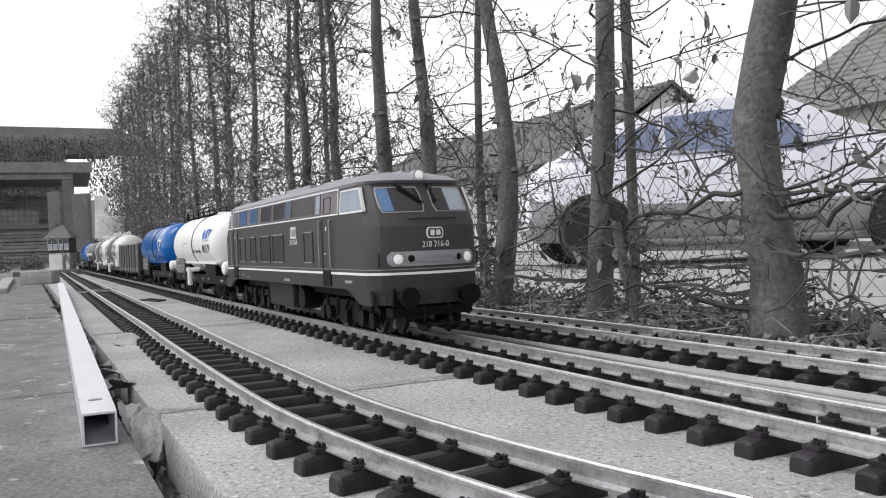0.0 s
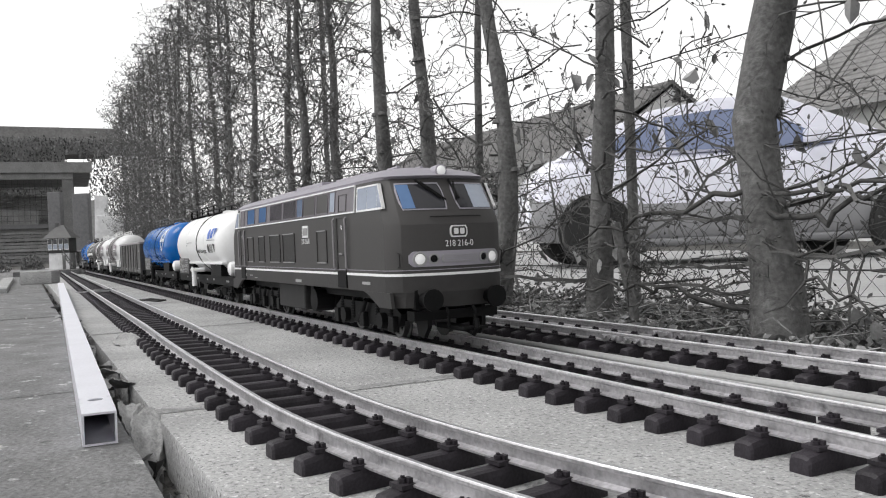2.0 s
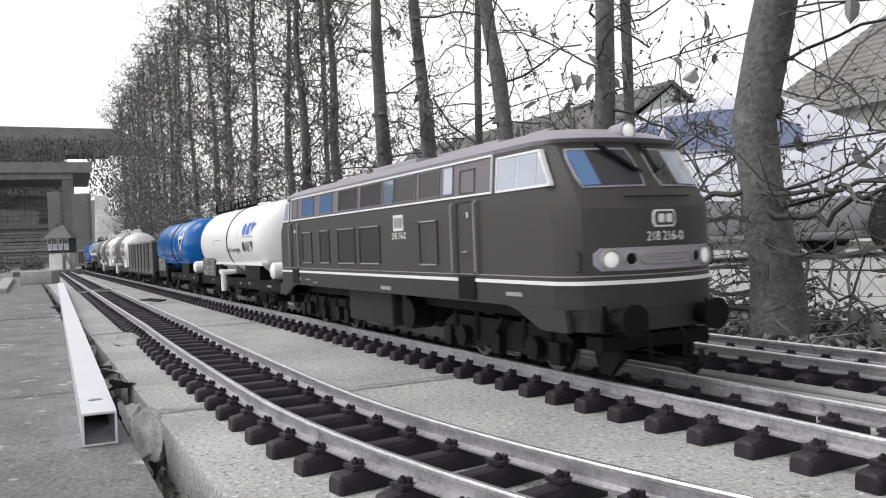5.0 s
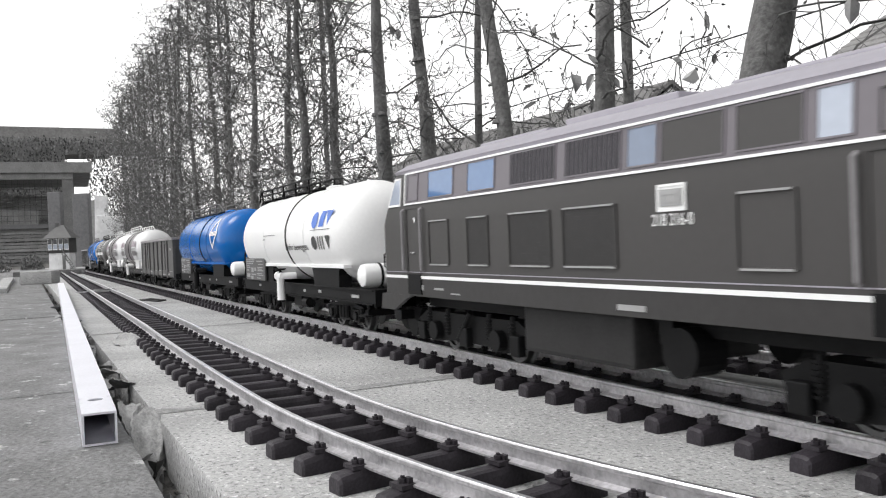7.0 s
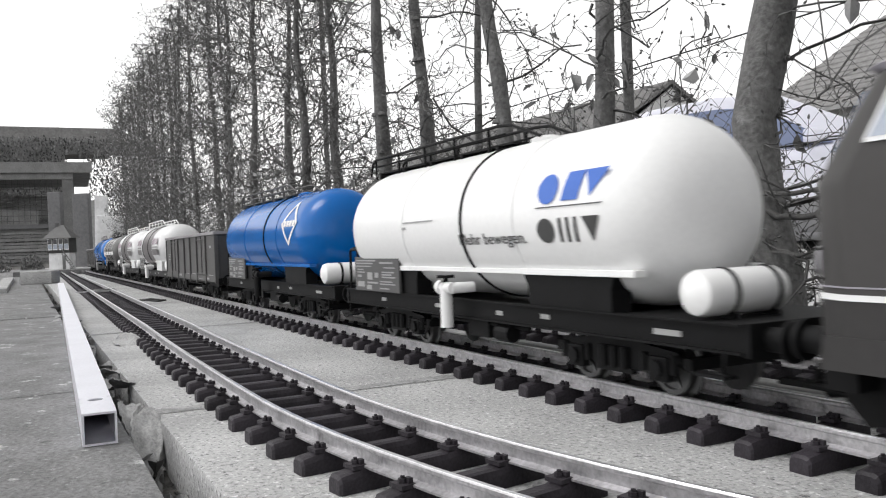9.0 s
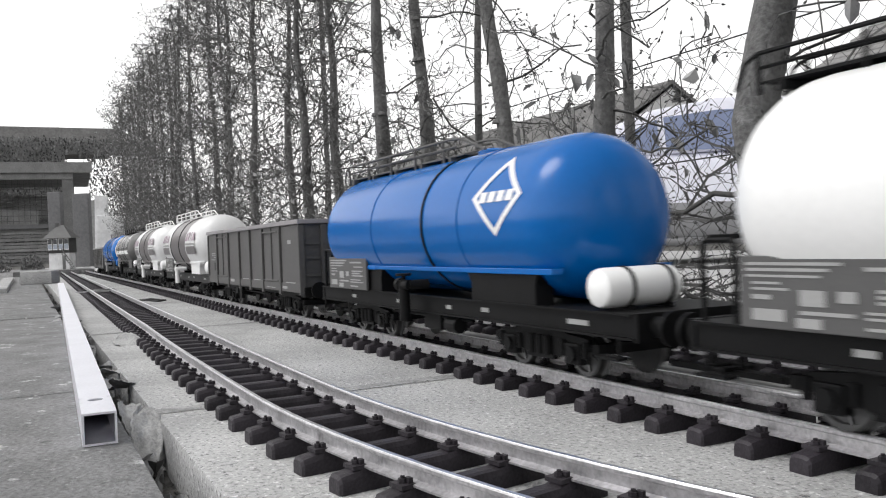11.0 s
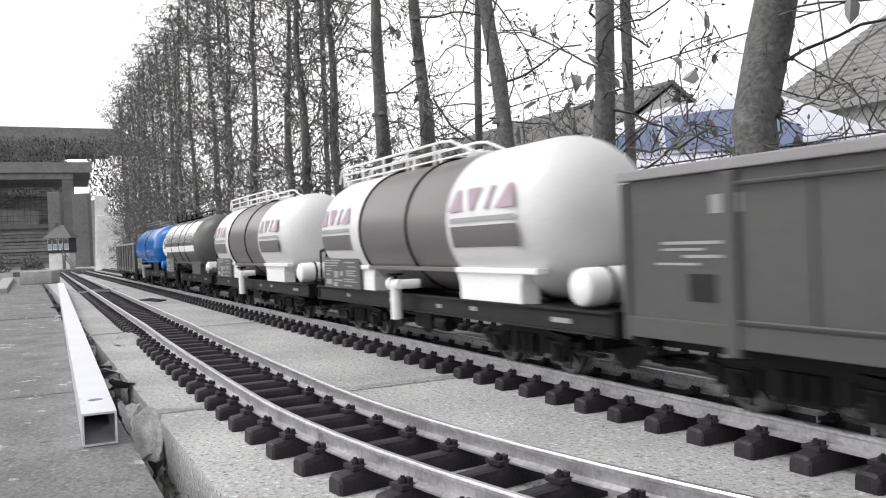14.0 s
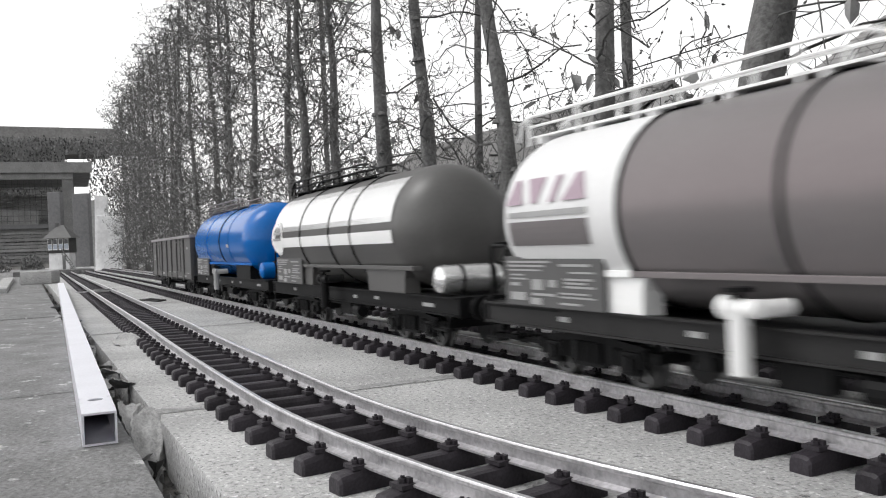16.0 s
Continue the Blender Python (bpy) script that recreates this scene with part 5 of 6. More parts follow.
            rod(bm, [(end * 0.302, side * 0.012, 0.034), (end * 0.310, side * 0.013, 0.026), (end * 0.308, side * 0.012, 0.014)], 0.0014, 6)
            part("guard", bm, BLACK, loco)
        bm = bmesh.new()
        box(bm, min(end * 0.27, end * 0.325), max(end * 0.27, end * 0.325), -0.005, 0.005, 0.0105, 0.0145)
        box(bm, min(end * 0.285, end * 0.300), max(end * 0.285, end * 0.300), -0.040, 0.040, 0.020, 0.028)
        rod(bm, [(end * 0.315, -0.011, 0.0140), (end * 0.332, -0.011, 0.0140), (end * 0.332, 0.011, 0.0140), (end * 0.315, 0.011, 0.0140)], 0.0015, 6)
        rod(bm, [(end * 0.32, 0, 0.011), (end * 0.330, 0, 0.009), (end * 0.336, 0, 0.015), (end * 0.335, 0, 0.022)], 0.0021, 8)
        part("coupling", bm, BLACK, loco, "black hook and loop coupling")
    for ob in set(loco.children) - front:
        ob.location.x -= REAR
    for x0, x1, w, h in ((-0.19, -0.10, 0.020, 0.0022), (-0.07, 0.03, 0.026, 0.0028), (0.06, 0.16, 0.020, 0.0022)):
        bm = bmesh.new()
        box(bm, x0, x1, -w, w, 0.1520, 0.1560 + h, bev=0.0012)
        part("roof_hatch", bm, LOCO_ROOF, loco)
    for side in (-1, 1):
        bm = bmesh.new()
        rod(bm, [(0.19, side * 0.012, 0.157), (0.215, side * 0.012, 0.1575)], 0.0016, 8)
        part("horn", bm, LOCO_ROOF, loco)
    # underside
    bm = bmesh.new()
    box(bm, -0.096, 0.012, -0.046, 0.046, 0.0140, 0.0445, bev=0.003)
    part("fuel_tank", bm, DARK, loco, "dark rounded fuel tank")
    bm = bmesh.new()
    for side in (-1, 1):
        disc(bm, (0.046, side * 0.036, 0.0270), (0, 1, 0), 0.0125, 0.020, 20)
        box(bm, 0.030, 0.040, side * 0.04 - 0.004, side * 0.04 + 0.004, 0.030, 0.0440)
    box(bm, -0.26, 0.27, -0.034, 0.034, 0.034, 0.0445)
    part("underframe", bm, BLACK, loco)
    for x in (-0.185, 0.185):
        bm = bmesh.new()
        for side in (-1, 1):
            y0, y1 = sorted((side * 0.034, side * 0.039))
            extrude_poly(bm, [(x - 0.085, 0.024), (x - 0.070, 0.031), (x + 0.070, 0.031), (x + 0.085, 0.024), (x + 0.080, 0.013), (x + 0.050, 0.0075), (x + 0.028, 0.0105), (x - 0.028, 0.0105), (x - 0.050, 0.0075), (x - 0.080, 0.013)], y0, y1)
            for w in (-0.048, 0.048):
                disc(bm, (x + w, side * 0.042, 0.0165), (0, 1, 0), 0.0075, 0.006, 14)
                for k in (-0.016, 0.016):
                    for q in range(6):
                        disc(bm, (x + w + k, side * 0.0385, 0.016 + q * 0.0026), (0, 0, 1), 0.0034, 0.0014, 10)
                    rod(bm, [(x + w + k, side * 0.0385, 0.014), (x + w + k, side * 0.0385, 0.034)], 0.0022, 8)
            rod(bm, [(x - 0.010, side * 0.042, 0.012), (x + 0.012, side * 0.043, 0.034)], 0.0022, 8)
            for k in (-0.072, 0.0, 0.072):
                box(bm, x + k - 0.006, x + k + 0.006, side * 0.041 - 0.003, side * 0.041 + 0.003, 0.008, 0.022, bev=0.001)
        box(bm, x - 0.075, x + 0.075, -0.034, 0.034, 0.017, 0.030)
        bg = part("bogie", bm, BLACK, loco, "black plastic bogie with coil springs")
        for w in (-0.048, 0.048):
            wheelset(bg, x + w)
    return loco


TR, TZ = 0.0545, 0.0988


def tank_bar(bm, x0, x1, a0, a1, proud=0.0004, n=5, side=-1, lean=0.0, mi=0):
    """A patch on the barrel between two heights, bent to its curve. lean slides its top along the barrel."""
    rows = []
    for i in range(n + 1):
        u = i / n
        z = a0 + (a1 - a0) * u
        c = max(-0.999, min(0.999, (z - TZ) / TR))
        y = side * (TR + proud) * math.sqrt(1 - c * c)
        zz = TZ + (TR + proud) * c
        rows.append([bm.verts.new((x + lean * u, y, zz)) for x in (x0, x1)])
    for u, v in zip(rows, rows[1:]):
        f = bm.faces.new((u[0], u[1], v[1], v[0]))
        f.material_index = mi
    return bm


def tank_poly(bm, pts, proud=0.0005, side=-1):
    """A flat outline of (x, z) points laid on the barrel."""
    vs = []
    for x, z in pts:
        c = max(-0.999, min(0.999, (z - TZ) / TR))
        vs.append(bm.verts.new((x, side * (TR + proud) * math.sqrt(1 - c * c), TZ + (TR + proud) * c)))
    bm.faces.new(vs)
    return bm


def strap(parent, x, material, w=0.0012, proud=0.0009):
    bm = bmesh.new()
    lathe(bm, [(x - w, TR - 0.001), (x - w, TR + proud), (x + w, TR + proud), (x + w, TR - 0.001)], "x", 48, (0, 0, TZ))
    return part("strap", bm, material, parent, smooth=30)


def barrel_profile(x0, x1):
    pts = []
    for i in range(9):
        a = i / 8 * math.pi / 2
        pts.append((x0 + 0.042 * (1 - math.sin(a)), max(0.0006, TR * math.cos(a) ** 0.72) if i < 8 else 0.0006))
    pts = pts[::-1]
    right = [(x1 - (a - x0), r) for a, r in pts][::-1]
    return pts + right


def tank_wagon(label, shell_mats, zones, ledge, rail_mat, valve_mat, straps, logo, cyl_mat):
    """zones: (end of zone, material index) along the barrel from the rear."""
    wg = thing("tank_wagon", label, "tank wagon", "tank wagons of the train")
    prof = barrel_profile(-0.240, 0.203)
    cuts = [z[0] for z in zones[:-1]]
    full = []
    for p, q in zip(prof, prof[1:]):
        full.append(p)
        for c in cuts:
            if p[0] < c < q[0]:
                full += [(c, TR), (c + 0.00001, TR)]
    full.append(prof[-1])
    full.sort(key=lambda p: p[0])
    mi = []
    for p, q in zip(full, full[1:]):
        m = (p[0] + q[0]) / 2
        mi.append(next(k for e, k in zones if m <= e))
    bm = lathe(bmesh.new(), full, "x", 56, (0, 0, TZ), mi)
    part("barrel", bm, shell_mats, wg, smooth=50)
    for x, m in straps:
        strap(wg, x, m, 0.0012 if m is BLACK else 0.0009, 0.0011 if m is BLACK else 0.0006)
    # ledge, saddles, frame
    for side in (-1, 1):
        bm = bmesh.new()
        y0, y1 = sorted((side * 0.0380, side * 0.0465))
        box(bm, -0.128, -0.098, y0, y1, 0.0630, 0.0668, bev=0.0005)
        part("ledge", bm, ledge, wg)
        bm = bmesh.new()
        box(bm, 0.076, 0.186, y0, y1, 0.0630, 0.0668, bev=0.0005)
        part("ledge", bm, ledge, wg)
        bm = bmesh.new()
        y0, y1 = sorted((side * 0.0380, side * 0.0460))
        box(bm, -0.098, 0.076, y0, y1, 0.0632, 0.0666, bev=0.0005)
        part("ledge", bm, shell_mats[-1], wg)
        for x0, x1 in ((0.074, 0.166), (-0.135, -0.088)):
            bm = bmesh.new()
            y0, y1 = sorted((side * 0.030, side * 0.0440))
            a = [(x0, 0.0630), (x1, 0.0630), (x1 - 0.003, 0.0560), (x1 - 0.003, 0.0430), (x0 + 0.006, 0.0430), (x0 + 0.005, 0.0560)]
            extrude_poly(bm, a, y0, y1)
            part("saddle", bm, ledge if ledge is TANK_WHITE and valve_mat is WHITE and rail_mat is WHITE else BLACK if ledge is not TANK_BLACK else TANK_BLACK, wg)
        bm = bmesh.new()
        y0, y1 = sorted((side * 0.0395, side * 0.0425))
        box(bm, -0.256, 0.256, y0, y1, 0.0300, 0.0430, bev=0.0006)
        for z in (0.0296, 0.0424):
            y0, y1 = sorted((side * 0.0400, side * 0.0455))
            box(bm, -0.256, 0.256, y0, y1, z, z + 0.0012)
        part("sole_bar", bm, DARK if rail_mat is WHITE else BLACK, wg)
        for x0, x1, z0 in ((0.195, 0.215, 0.0345), (0.090, 0.100, 0.0355), (-0.060, -0.050, 0.0350), (-0.170, -0.160, 0.0350), (0.035, 0.043, 0.0345)):
            bm = bmesh.new()
            y0, y1 = sorted((side * 0.0424, side * 0.0430))
            box(bm, x0, x1, y0, y1, z0, z0 + 0.0030)
            part("data_plate", bm, INK_GREY, wg)
        # label board
        bm = bmesh.new()
        y0, y1 = sorted((side * 0.0455, side * 0.0480))
        box(bm, -0.222, -0.118, y0, y1, 0.0435, 0.0745, bev=0.0005)
        board = part("label_board", bm, BOARD_GREY, wg, "dark board with small pale unreadable markings")
        for x0, x1, z0, z1 in ((-0.218, -0.170, 0.0705, 0.0718), (-0.218, -0.176, 0.0680, 0.0693), (-0.218, -0.180, 0.0655, 0.0665), (-0.160, -0.130, 0.0685, 0.0700), (-0.155, -0.126, 0.0560, 0.0572), (-0.155, -0.134, 0.0582, 0.0594), (-0.155, -0.128, 0.0604, 0.0616), (-0.190, -0.178, 0.0540, 0.0605),
                               (-0.190, -0.165, 0.0505, 0.0520), (-0.160, -0.126, 0.0500, 0.0510), (-0.160, -0.132, 0.0522, 0.0532), (-0.192, -0.180, 0.0450, 0.0490), (-0.215, -0.200, 0.0625, 0.0635), (-0.215, -0.196, 0.0600, 0.0610), (-0.215, -0.205, 0.0560, 0.0580), (-0.150, -0.126, 0.0645, 0.0655), (-0.172, -0.164, 0.0560, 0.0605), (-0.160, -0.140, 0.0460, 0.0472), (-0.215, -0.198, 0.0470, 0.0520)):
            bm = bmesh.new()
            y0, y1 = sorted((side * 0.0480, side * 0.0484))
            box(bm, x0, x1, y0, y1, z0, z1)
            part("marking", bm, INK_GREY, board)
        # discharge valve
        bm = bmesh.new()
        y = side * 0.0560
        rod(bm, [(-0.014, y, 0.0235), (-0.014, y, 0.0560)], 0.0046, 14)
        rod(bm, [(-0.020, y, 0.0525), (-0.002, y, 0.0525)], 0.0042, 14)
        rod(bm, [(-0.004, y, 0.0525), (-0.001, side * 0.040, 0.0525)], 0.0040, 10)
        disc(bm, (-0.020, y, 0.0525), (1, 0, 0), 0.0055, 0.005, 14)
        valve = part("discharge_valve", bm, valve_mat, wg, "pipe elbow with a handwheel", smooth=40)
        bm = bmesh.new()
        rod(bm, [(-0.014, y, 0.0555), (-0.014, y, 0.0600)], 0.0018, 8)
        disc(bm, (-0.014, y, 0.0605), (0, 0, 1), 0.0065, 0.0020, 16)
        part("handwheel", bm, BLACK, valve)
        # brake gear and cabinets under the frame
        bm = bmesh.new()
        rod(bm, [(-0.075, side * 0.038, 0.027), (0.070, side * 0.038, 0.027)], 0.0014, 6)
        box(bm, -0.010, 0.020, side * 0.037 - 0.004, side * 0.037 + 0.004, 0.017, 0.029, bev=0.001)
        rod(bm, [(0.035, side * 0.040, 0.0225), (0.052, side * 0.040, 0.0225)], 0.0060, 12)
        box(bm, -0.058, -0.046, side * 0.038 - 0.003, side * 0.038 + 0.003, 0.019, 0.0295)
        part("brake_gear", bm, BLACK, wg)
        # end platform rails
        for x in (-0.250,):
            bm = bmesh.new()
            rod(bm, [(x, side * 0.042, 0.0430), (x, side * 0.042, 0.0790), (x + 0.002, side * 0.042, 0.0815), (x + 0.018, side * 0.042, 0.0815), (x + 0.020, side * 0.042, 0.0790), (x + 0.020, side * 0.042, 0.0430)], 0.0014, 6)
            rod(bm, [(x, side * 0.042, 0.0800), (x, side * 0.038, 0.0830), (x, 0, 0.0830)], 0.0013, 6)
            part("platform_rail", bm, BLACK, wg)
        for end in (-1, 1):
            bm = bmesh.new()
            rod(bm, [(end * 0.246, side * 0.0450, 0.0300), (end * 0.246, side * 0.0455, 0.0200), (end * 0.236, side * 0.0455, 0.0200)], 0.0012, 6)
            box(bm, end * 0.240 - 0.010, end * 0.240 + 0.010, side * 0.046 - 0.004, side * 0.046 + 0.004, 0.0185, 0.0200)
            part("step", bm, BLACK, wg)
        logo(wg, side)
    bm = bmesh.new()
    box(bm, -0.255, 0.255, -0.030, 0.030, 0.0330, 0.0405)
    box(bm, 0.170, 0.258, -0.043, 0.043, 0.0405, 0.0436)
    box(bm, -0.258, -0.170, -0.043, 0.043, 0.0405, 0.0436)
    for end in (-1, 1):
        box(bm, end * 0.2575 - 0.002, end * 0.2575 + 0.002, -0.0435, 0.0435, 0.0285, 0.0440)
    part("underframe", bm, BLACK, wg)
    bm = bmesh.new()
    lathe(bm, [(-0.046, 0.0006), (-0.0455, 0.006), (-0.043, 0.0105), (-0.040, 0.0115), (0.006, 0.0115), (0.009, 0.0105), (0.0115, 0.006), (0.012, 0.0006)], "y", 24, (0.226, 0, 0.0562))
    cyl = part("air_reservoir", bm, cyl_mat, wg, "short lying air cylinder on the platform", smooth=40)
    for y in (-0.026, 0.002):
        bm = bmesh.new()
        lathe(bm, [(y - 0.0012, 0.0112), (y - 0.0012, 0.0121), (y + 0.0012, 0.0121), (y + 0.0012, 0.0112)], "y", 24, (0.226, 0, 0.0562))
        box(bm, 0.216, 0.236, y - 0.0012, y + 0.0012, 0.0430, 0.0460)
        part("strap", bm, BLACK, cyl)
    # roof walkway with rails
    bm = bmesh.new()
    box(bm, -0.235, 0.020, -0.015, 0.015, 0.1540, 0.1552)
    for k in range(5):
        x = -0.222 + 0.056 * k
        box(bm, x - 0.0015, x + 0.0015, -0.018, 0.018, 0.1490, 0.1540)
    part("walkway", bm, rail_mat, wg)
    for side in (-1, 1):
        bm = bmesh.new()
        for k in range(5):
            x = -0.236 + 0.056 * k
            rod(bm, [(x, side * 0.0160, 0.1490), (x, side * 0.0165, 0.1685)], 0.0013, 6)
        rod(bm, [(-0.250, side * 0.0165, 0.1530), (-0.244, side * 0.0165, 0.1650), (-0.236, side * 0.0165, 0.1685), (0.002, side * 0.0165, 0.1685), (0.020, side * 0.0165, 0.1670), (0.058, side * 0.0165, 0.1545)], 0.0012, 6)
        rod(bm, [(-0.236, side * 0.0165, 0.1615), (0.012, side * 0.0165, 0.1615)], 0.0009, 6)
        part("walkway_rail", bm, rail_mat, wg)
    bm = bmesh.new()
    lathe(bm, [(0.0, 0.012), (0.0035, 0.012), (0.0045, 0.010), (0.0055, 0.007), (0.0058, 0.001)], "z", 24, (0.042, 0, 0.1512))
    part("dome_hatch", bm, shell_mats[0], wg, smooth=40)
    for x in (-0.152, 0.152):
        goods_bogie(wg, x)
    buffers_and_coupling(wg, 0.2585)
    return wg


def oil_logo(wg, side):
    """Blue shapes over a rule and dark bars, with the slogan."""
    bm = bmesh.new()
    tank_poly(bm, [(0.1185 + 0.0105 * math.cos(a), 0.1140 + 0.0088 * math.sin(a)) for a in [k * math.tau / 18 for k in range(18)]], 0.0006, side)
    part("logo_shape", bm, LOGO_BLUE, wg)
    part("logo_shape", tank_bar(bmesh.new(), 0.1330, 0.1490, 0.1065, 0.1225, 0.0006, 3, side, 0.004), LOGO_BLUE, wg)
    part("logo_shape", tank_poly(bmesh.new(), [(0.1600, 0.1075), (0.1740, 0.1225), (0.1530, 0.1225)], 0.0006, side), LOGO_BLUE, wg)
    part("logo_rule", tank_bar(bmesh.new(), 0.1070, 0.1720, 0.1032, 0.1039, 0.0006, 1, side), INK, wg)
    part("logo_shape", tank_poly(bmesh.new(), [(0.1165 + 0.0092 * math.cos(a), 0.0900 + 0.0072 * math.sin(a)) for a in [k * math.tau / 18 for k in range(18)]], 0.0006, side), INK, wg)
    for x0, x1 in ((0.1300, 0.1330), (0.1375, 0.1405), (0.1450, 0.1480)):
        part("logo_bar", tank_bar(bmesh.new(), x0, x1, 0.0830, 0.0970, 0.0006, 3, side), INK, wg)
    part("logo_shape", tank_poly(bmesh.new(), [(0.1610, 0.0830), (0.1690, 0.0970), (0.1530, 0.0970)], 0.0006, side), INK, wg)
    writing("Mehr bewegen.", 0.0112, INK, wg, Matrix.Translation((0.0500, side * (TR - 0.0007), 0.0862)) @ pose(0, 0, 0, 90 + 13, 0, 0 if side < 0 else 180), 1.28)
    part("note", tank_bar(bmesh.new(), -0.090, -0.035, 0.1015, 0.1025, 0.0006, 1, side), INK_GREY, wg)
    part("note", tank_bar(bmesh.new(), -0.092, -0.084, 0.0965, 0.0985, 0.0006, 1, side), INK_GREY, wg)


def diamond_logo(wg, side):
    c = (0.1335, 0.1140)
    hx, hz = 0.0318, 0.0258
    pts = [(c[0] - hx, c[1]), (c[0], c[1] - hz), (c[0] + hx, c[1]), (c[0], c[1] + hz)]
    k = 0.80
    inn = [(c[0] + (x - c[0]) * k, c[1] + (z - c[1]) * k) for x, z in pts]
    for i in range(4):
        j = (i + 1) % 4
        bm = bmesh.new()
        for q in range(6):
            a, b = q / 6, (q + 1) / 6
            mixp = lambda p, r, u: (p[0] + (r[0] - p[0]) * u, p[1] + (r[1] - p[1]) * u)
            tank_poly(bm, [mixp(pts[i], pts[j], a), mixp(pts[i], pts[j], b), mixp(inn[i], inn[j], b), mixp(inn[i], inn[j], a)], 0.0006, side)
        part("logo_edge", bm, WHITE, wg)
    for q in range(4):
        x0 = c[0] - 0.022 + 0.0113 * q
        part("logo_bar", tank_bar(bmesh.new(), x0, x0 + 0.0085, 0.1105, 0.1175, 0.0006, 2, side, 0.0015), WHITE, wg)


def band_logo(wg, side):
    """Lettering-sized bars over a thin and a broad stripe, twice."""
    for x0, x1 in ((-0.208, -0.122), (0.083, 0.177)):
        part("stripe", tank_bar(bmesh.new(), x0 + 0.004, x1, 0.0985, 0.1020, 0.0006, 2, side), INK_GREY, wg)
        part("stripe", tank_bar(bmesh.new(), x0 + 0.004, x1, 0.0815, 0.0960, 0.0006, 4, side), TANK_GREY, wg)
        w = (x1 - x0) / 4
        for q in range(4):
            a, e, m = x0 + w * q + 0.002, x0 + w * (q + 1) - 0.001, x0 + w * (q + 0.5)
            shape = [[(a, 0.1065), (e, 0.1065), (m + 0.004, 0.1215), (m - 0.002, 0.1215)], [(a, 0.1215), (m - 0.002, 0.1065), (m + 0.004, 0.1065), (e, 0.1215)],
                     [(m - 0.005, 0.1065), (m + 0.001, 0.1065), (m + 0.006, 0.1215), (m, 0.1215)], [(a - 0.004, 0.1065), (e, 0.1065), (m + 0.004, 0.1215), (m - 0.002, 0.1215)]][q]
            part("logo_shape", tank_poly(bmesh.new(), shape if side < 0 else shape[::-1], 0.0012, side), INK_PLUM, wg)


def stripe_logo(wg, side):
    part("stripe", tank_bar(bmesh.new(), -0.236 + 0.030, 0.163, 0.0865, 0.0975, 0.0006, 3, side), WHITE, wg)
    part("stripe", tank_bar(bmesh.new(), -0.236 + 0.030, 0.163, 0.1045, 0.1420, 0.0005, 7, side), TANK_SILVER, wg)
    bm = bmesh.new()
    tank_poly(bm, [(-0.190 + 0.030 * math.cos(a) * 0.8, 0.0975 + 0.0200 * math.sin(a)) for a in [k * math.tau / 20 for k in range(20)]], 0.0011, side)
    part("badge", bm, WHITE, wg)
    part("badge_bar", tank_bar(bmesh.new(), -0.205, -0.176, 0.1015, 0.1045, 0.0014, 1, side), INK_GREY, wg)
    part("badge_bar", tank_bar(bmesh.new(), -0.207, -0.173, 0.0945, 0.0975, 0.0014, 1, side), INK_GREY, wg)


def no_logo(wg, side):
    part("note", tank_bar(bmesh.new(), 0.060, 0.075, 0.0900, 0.0950, 0.0006, 2, side), INK_GREY, wg)


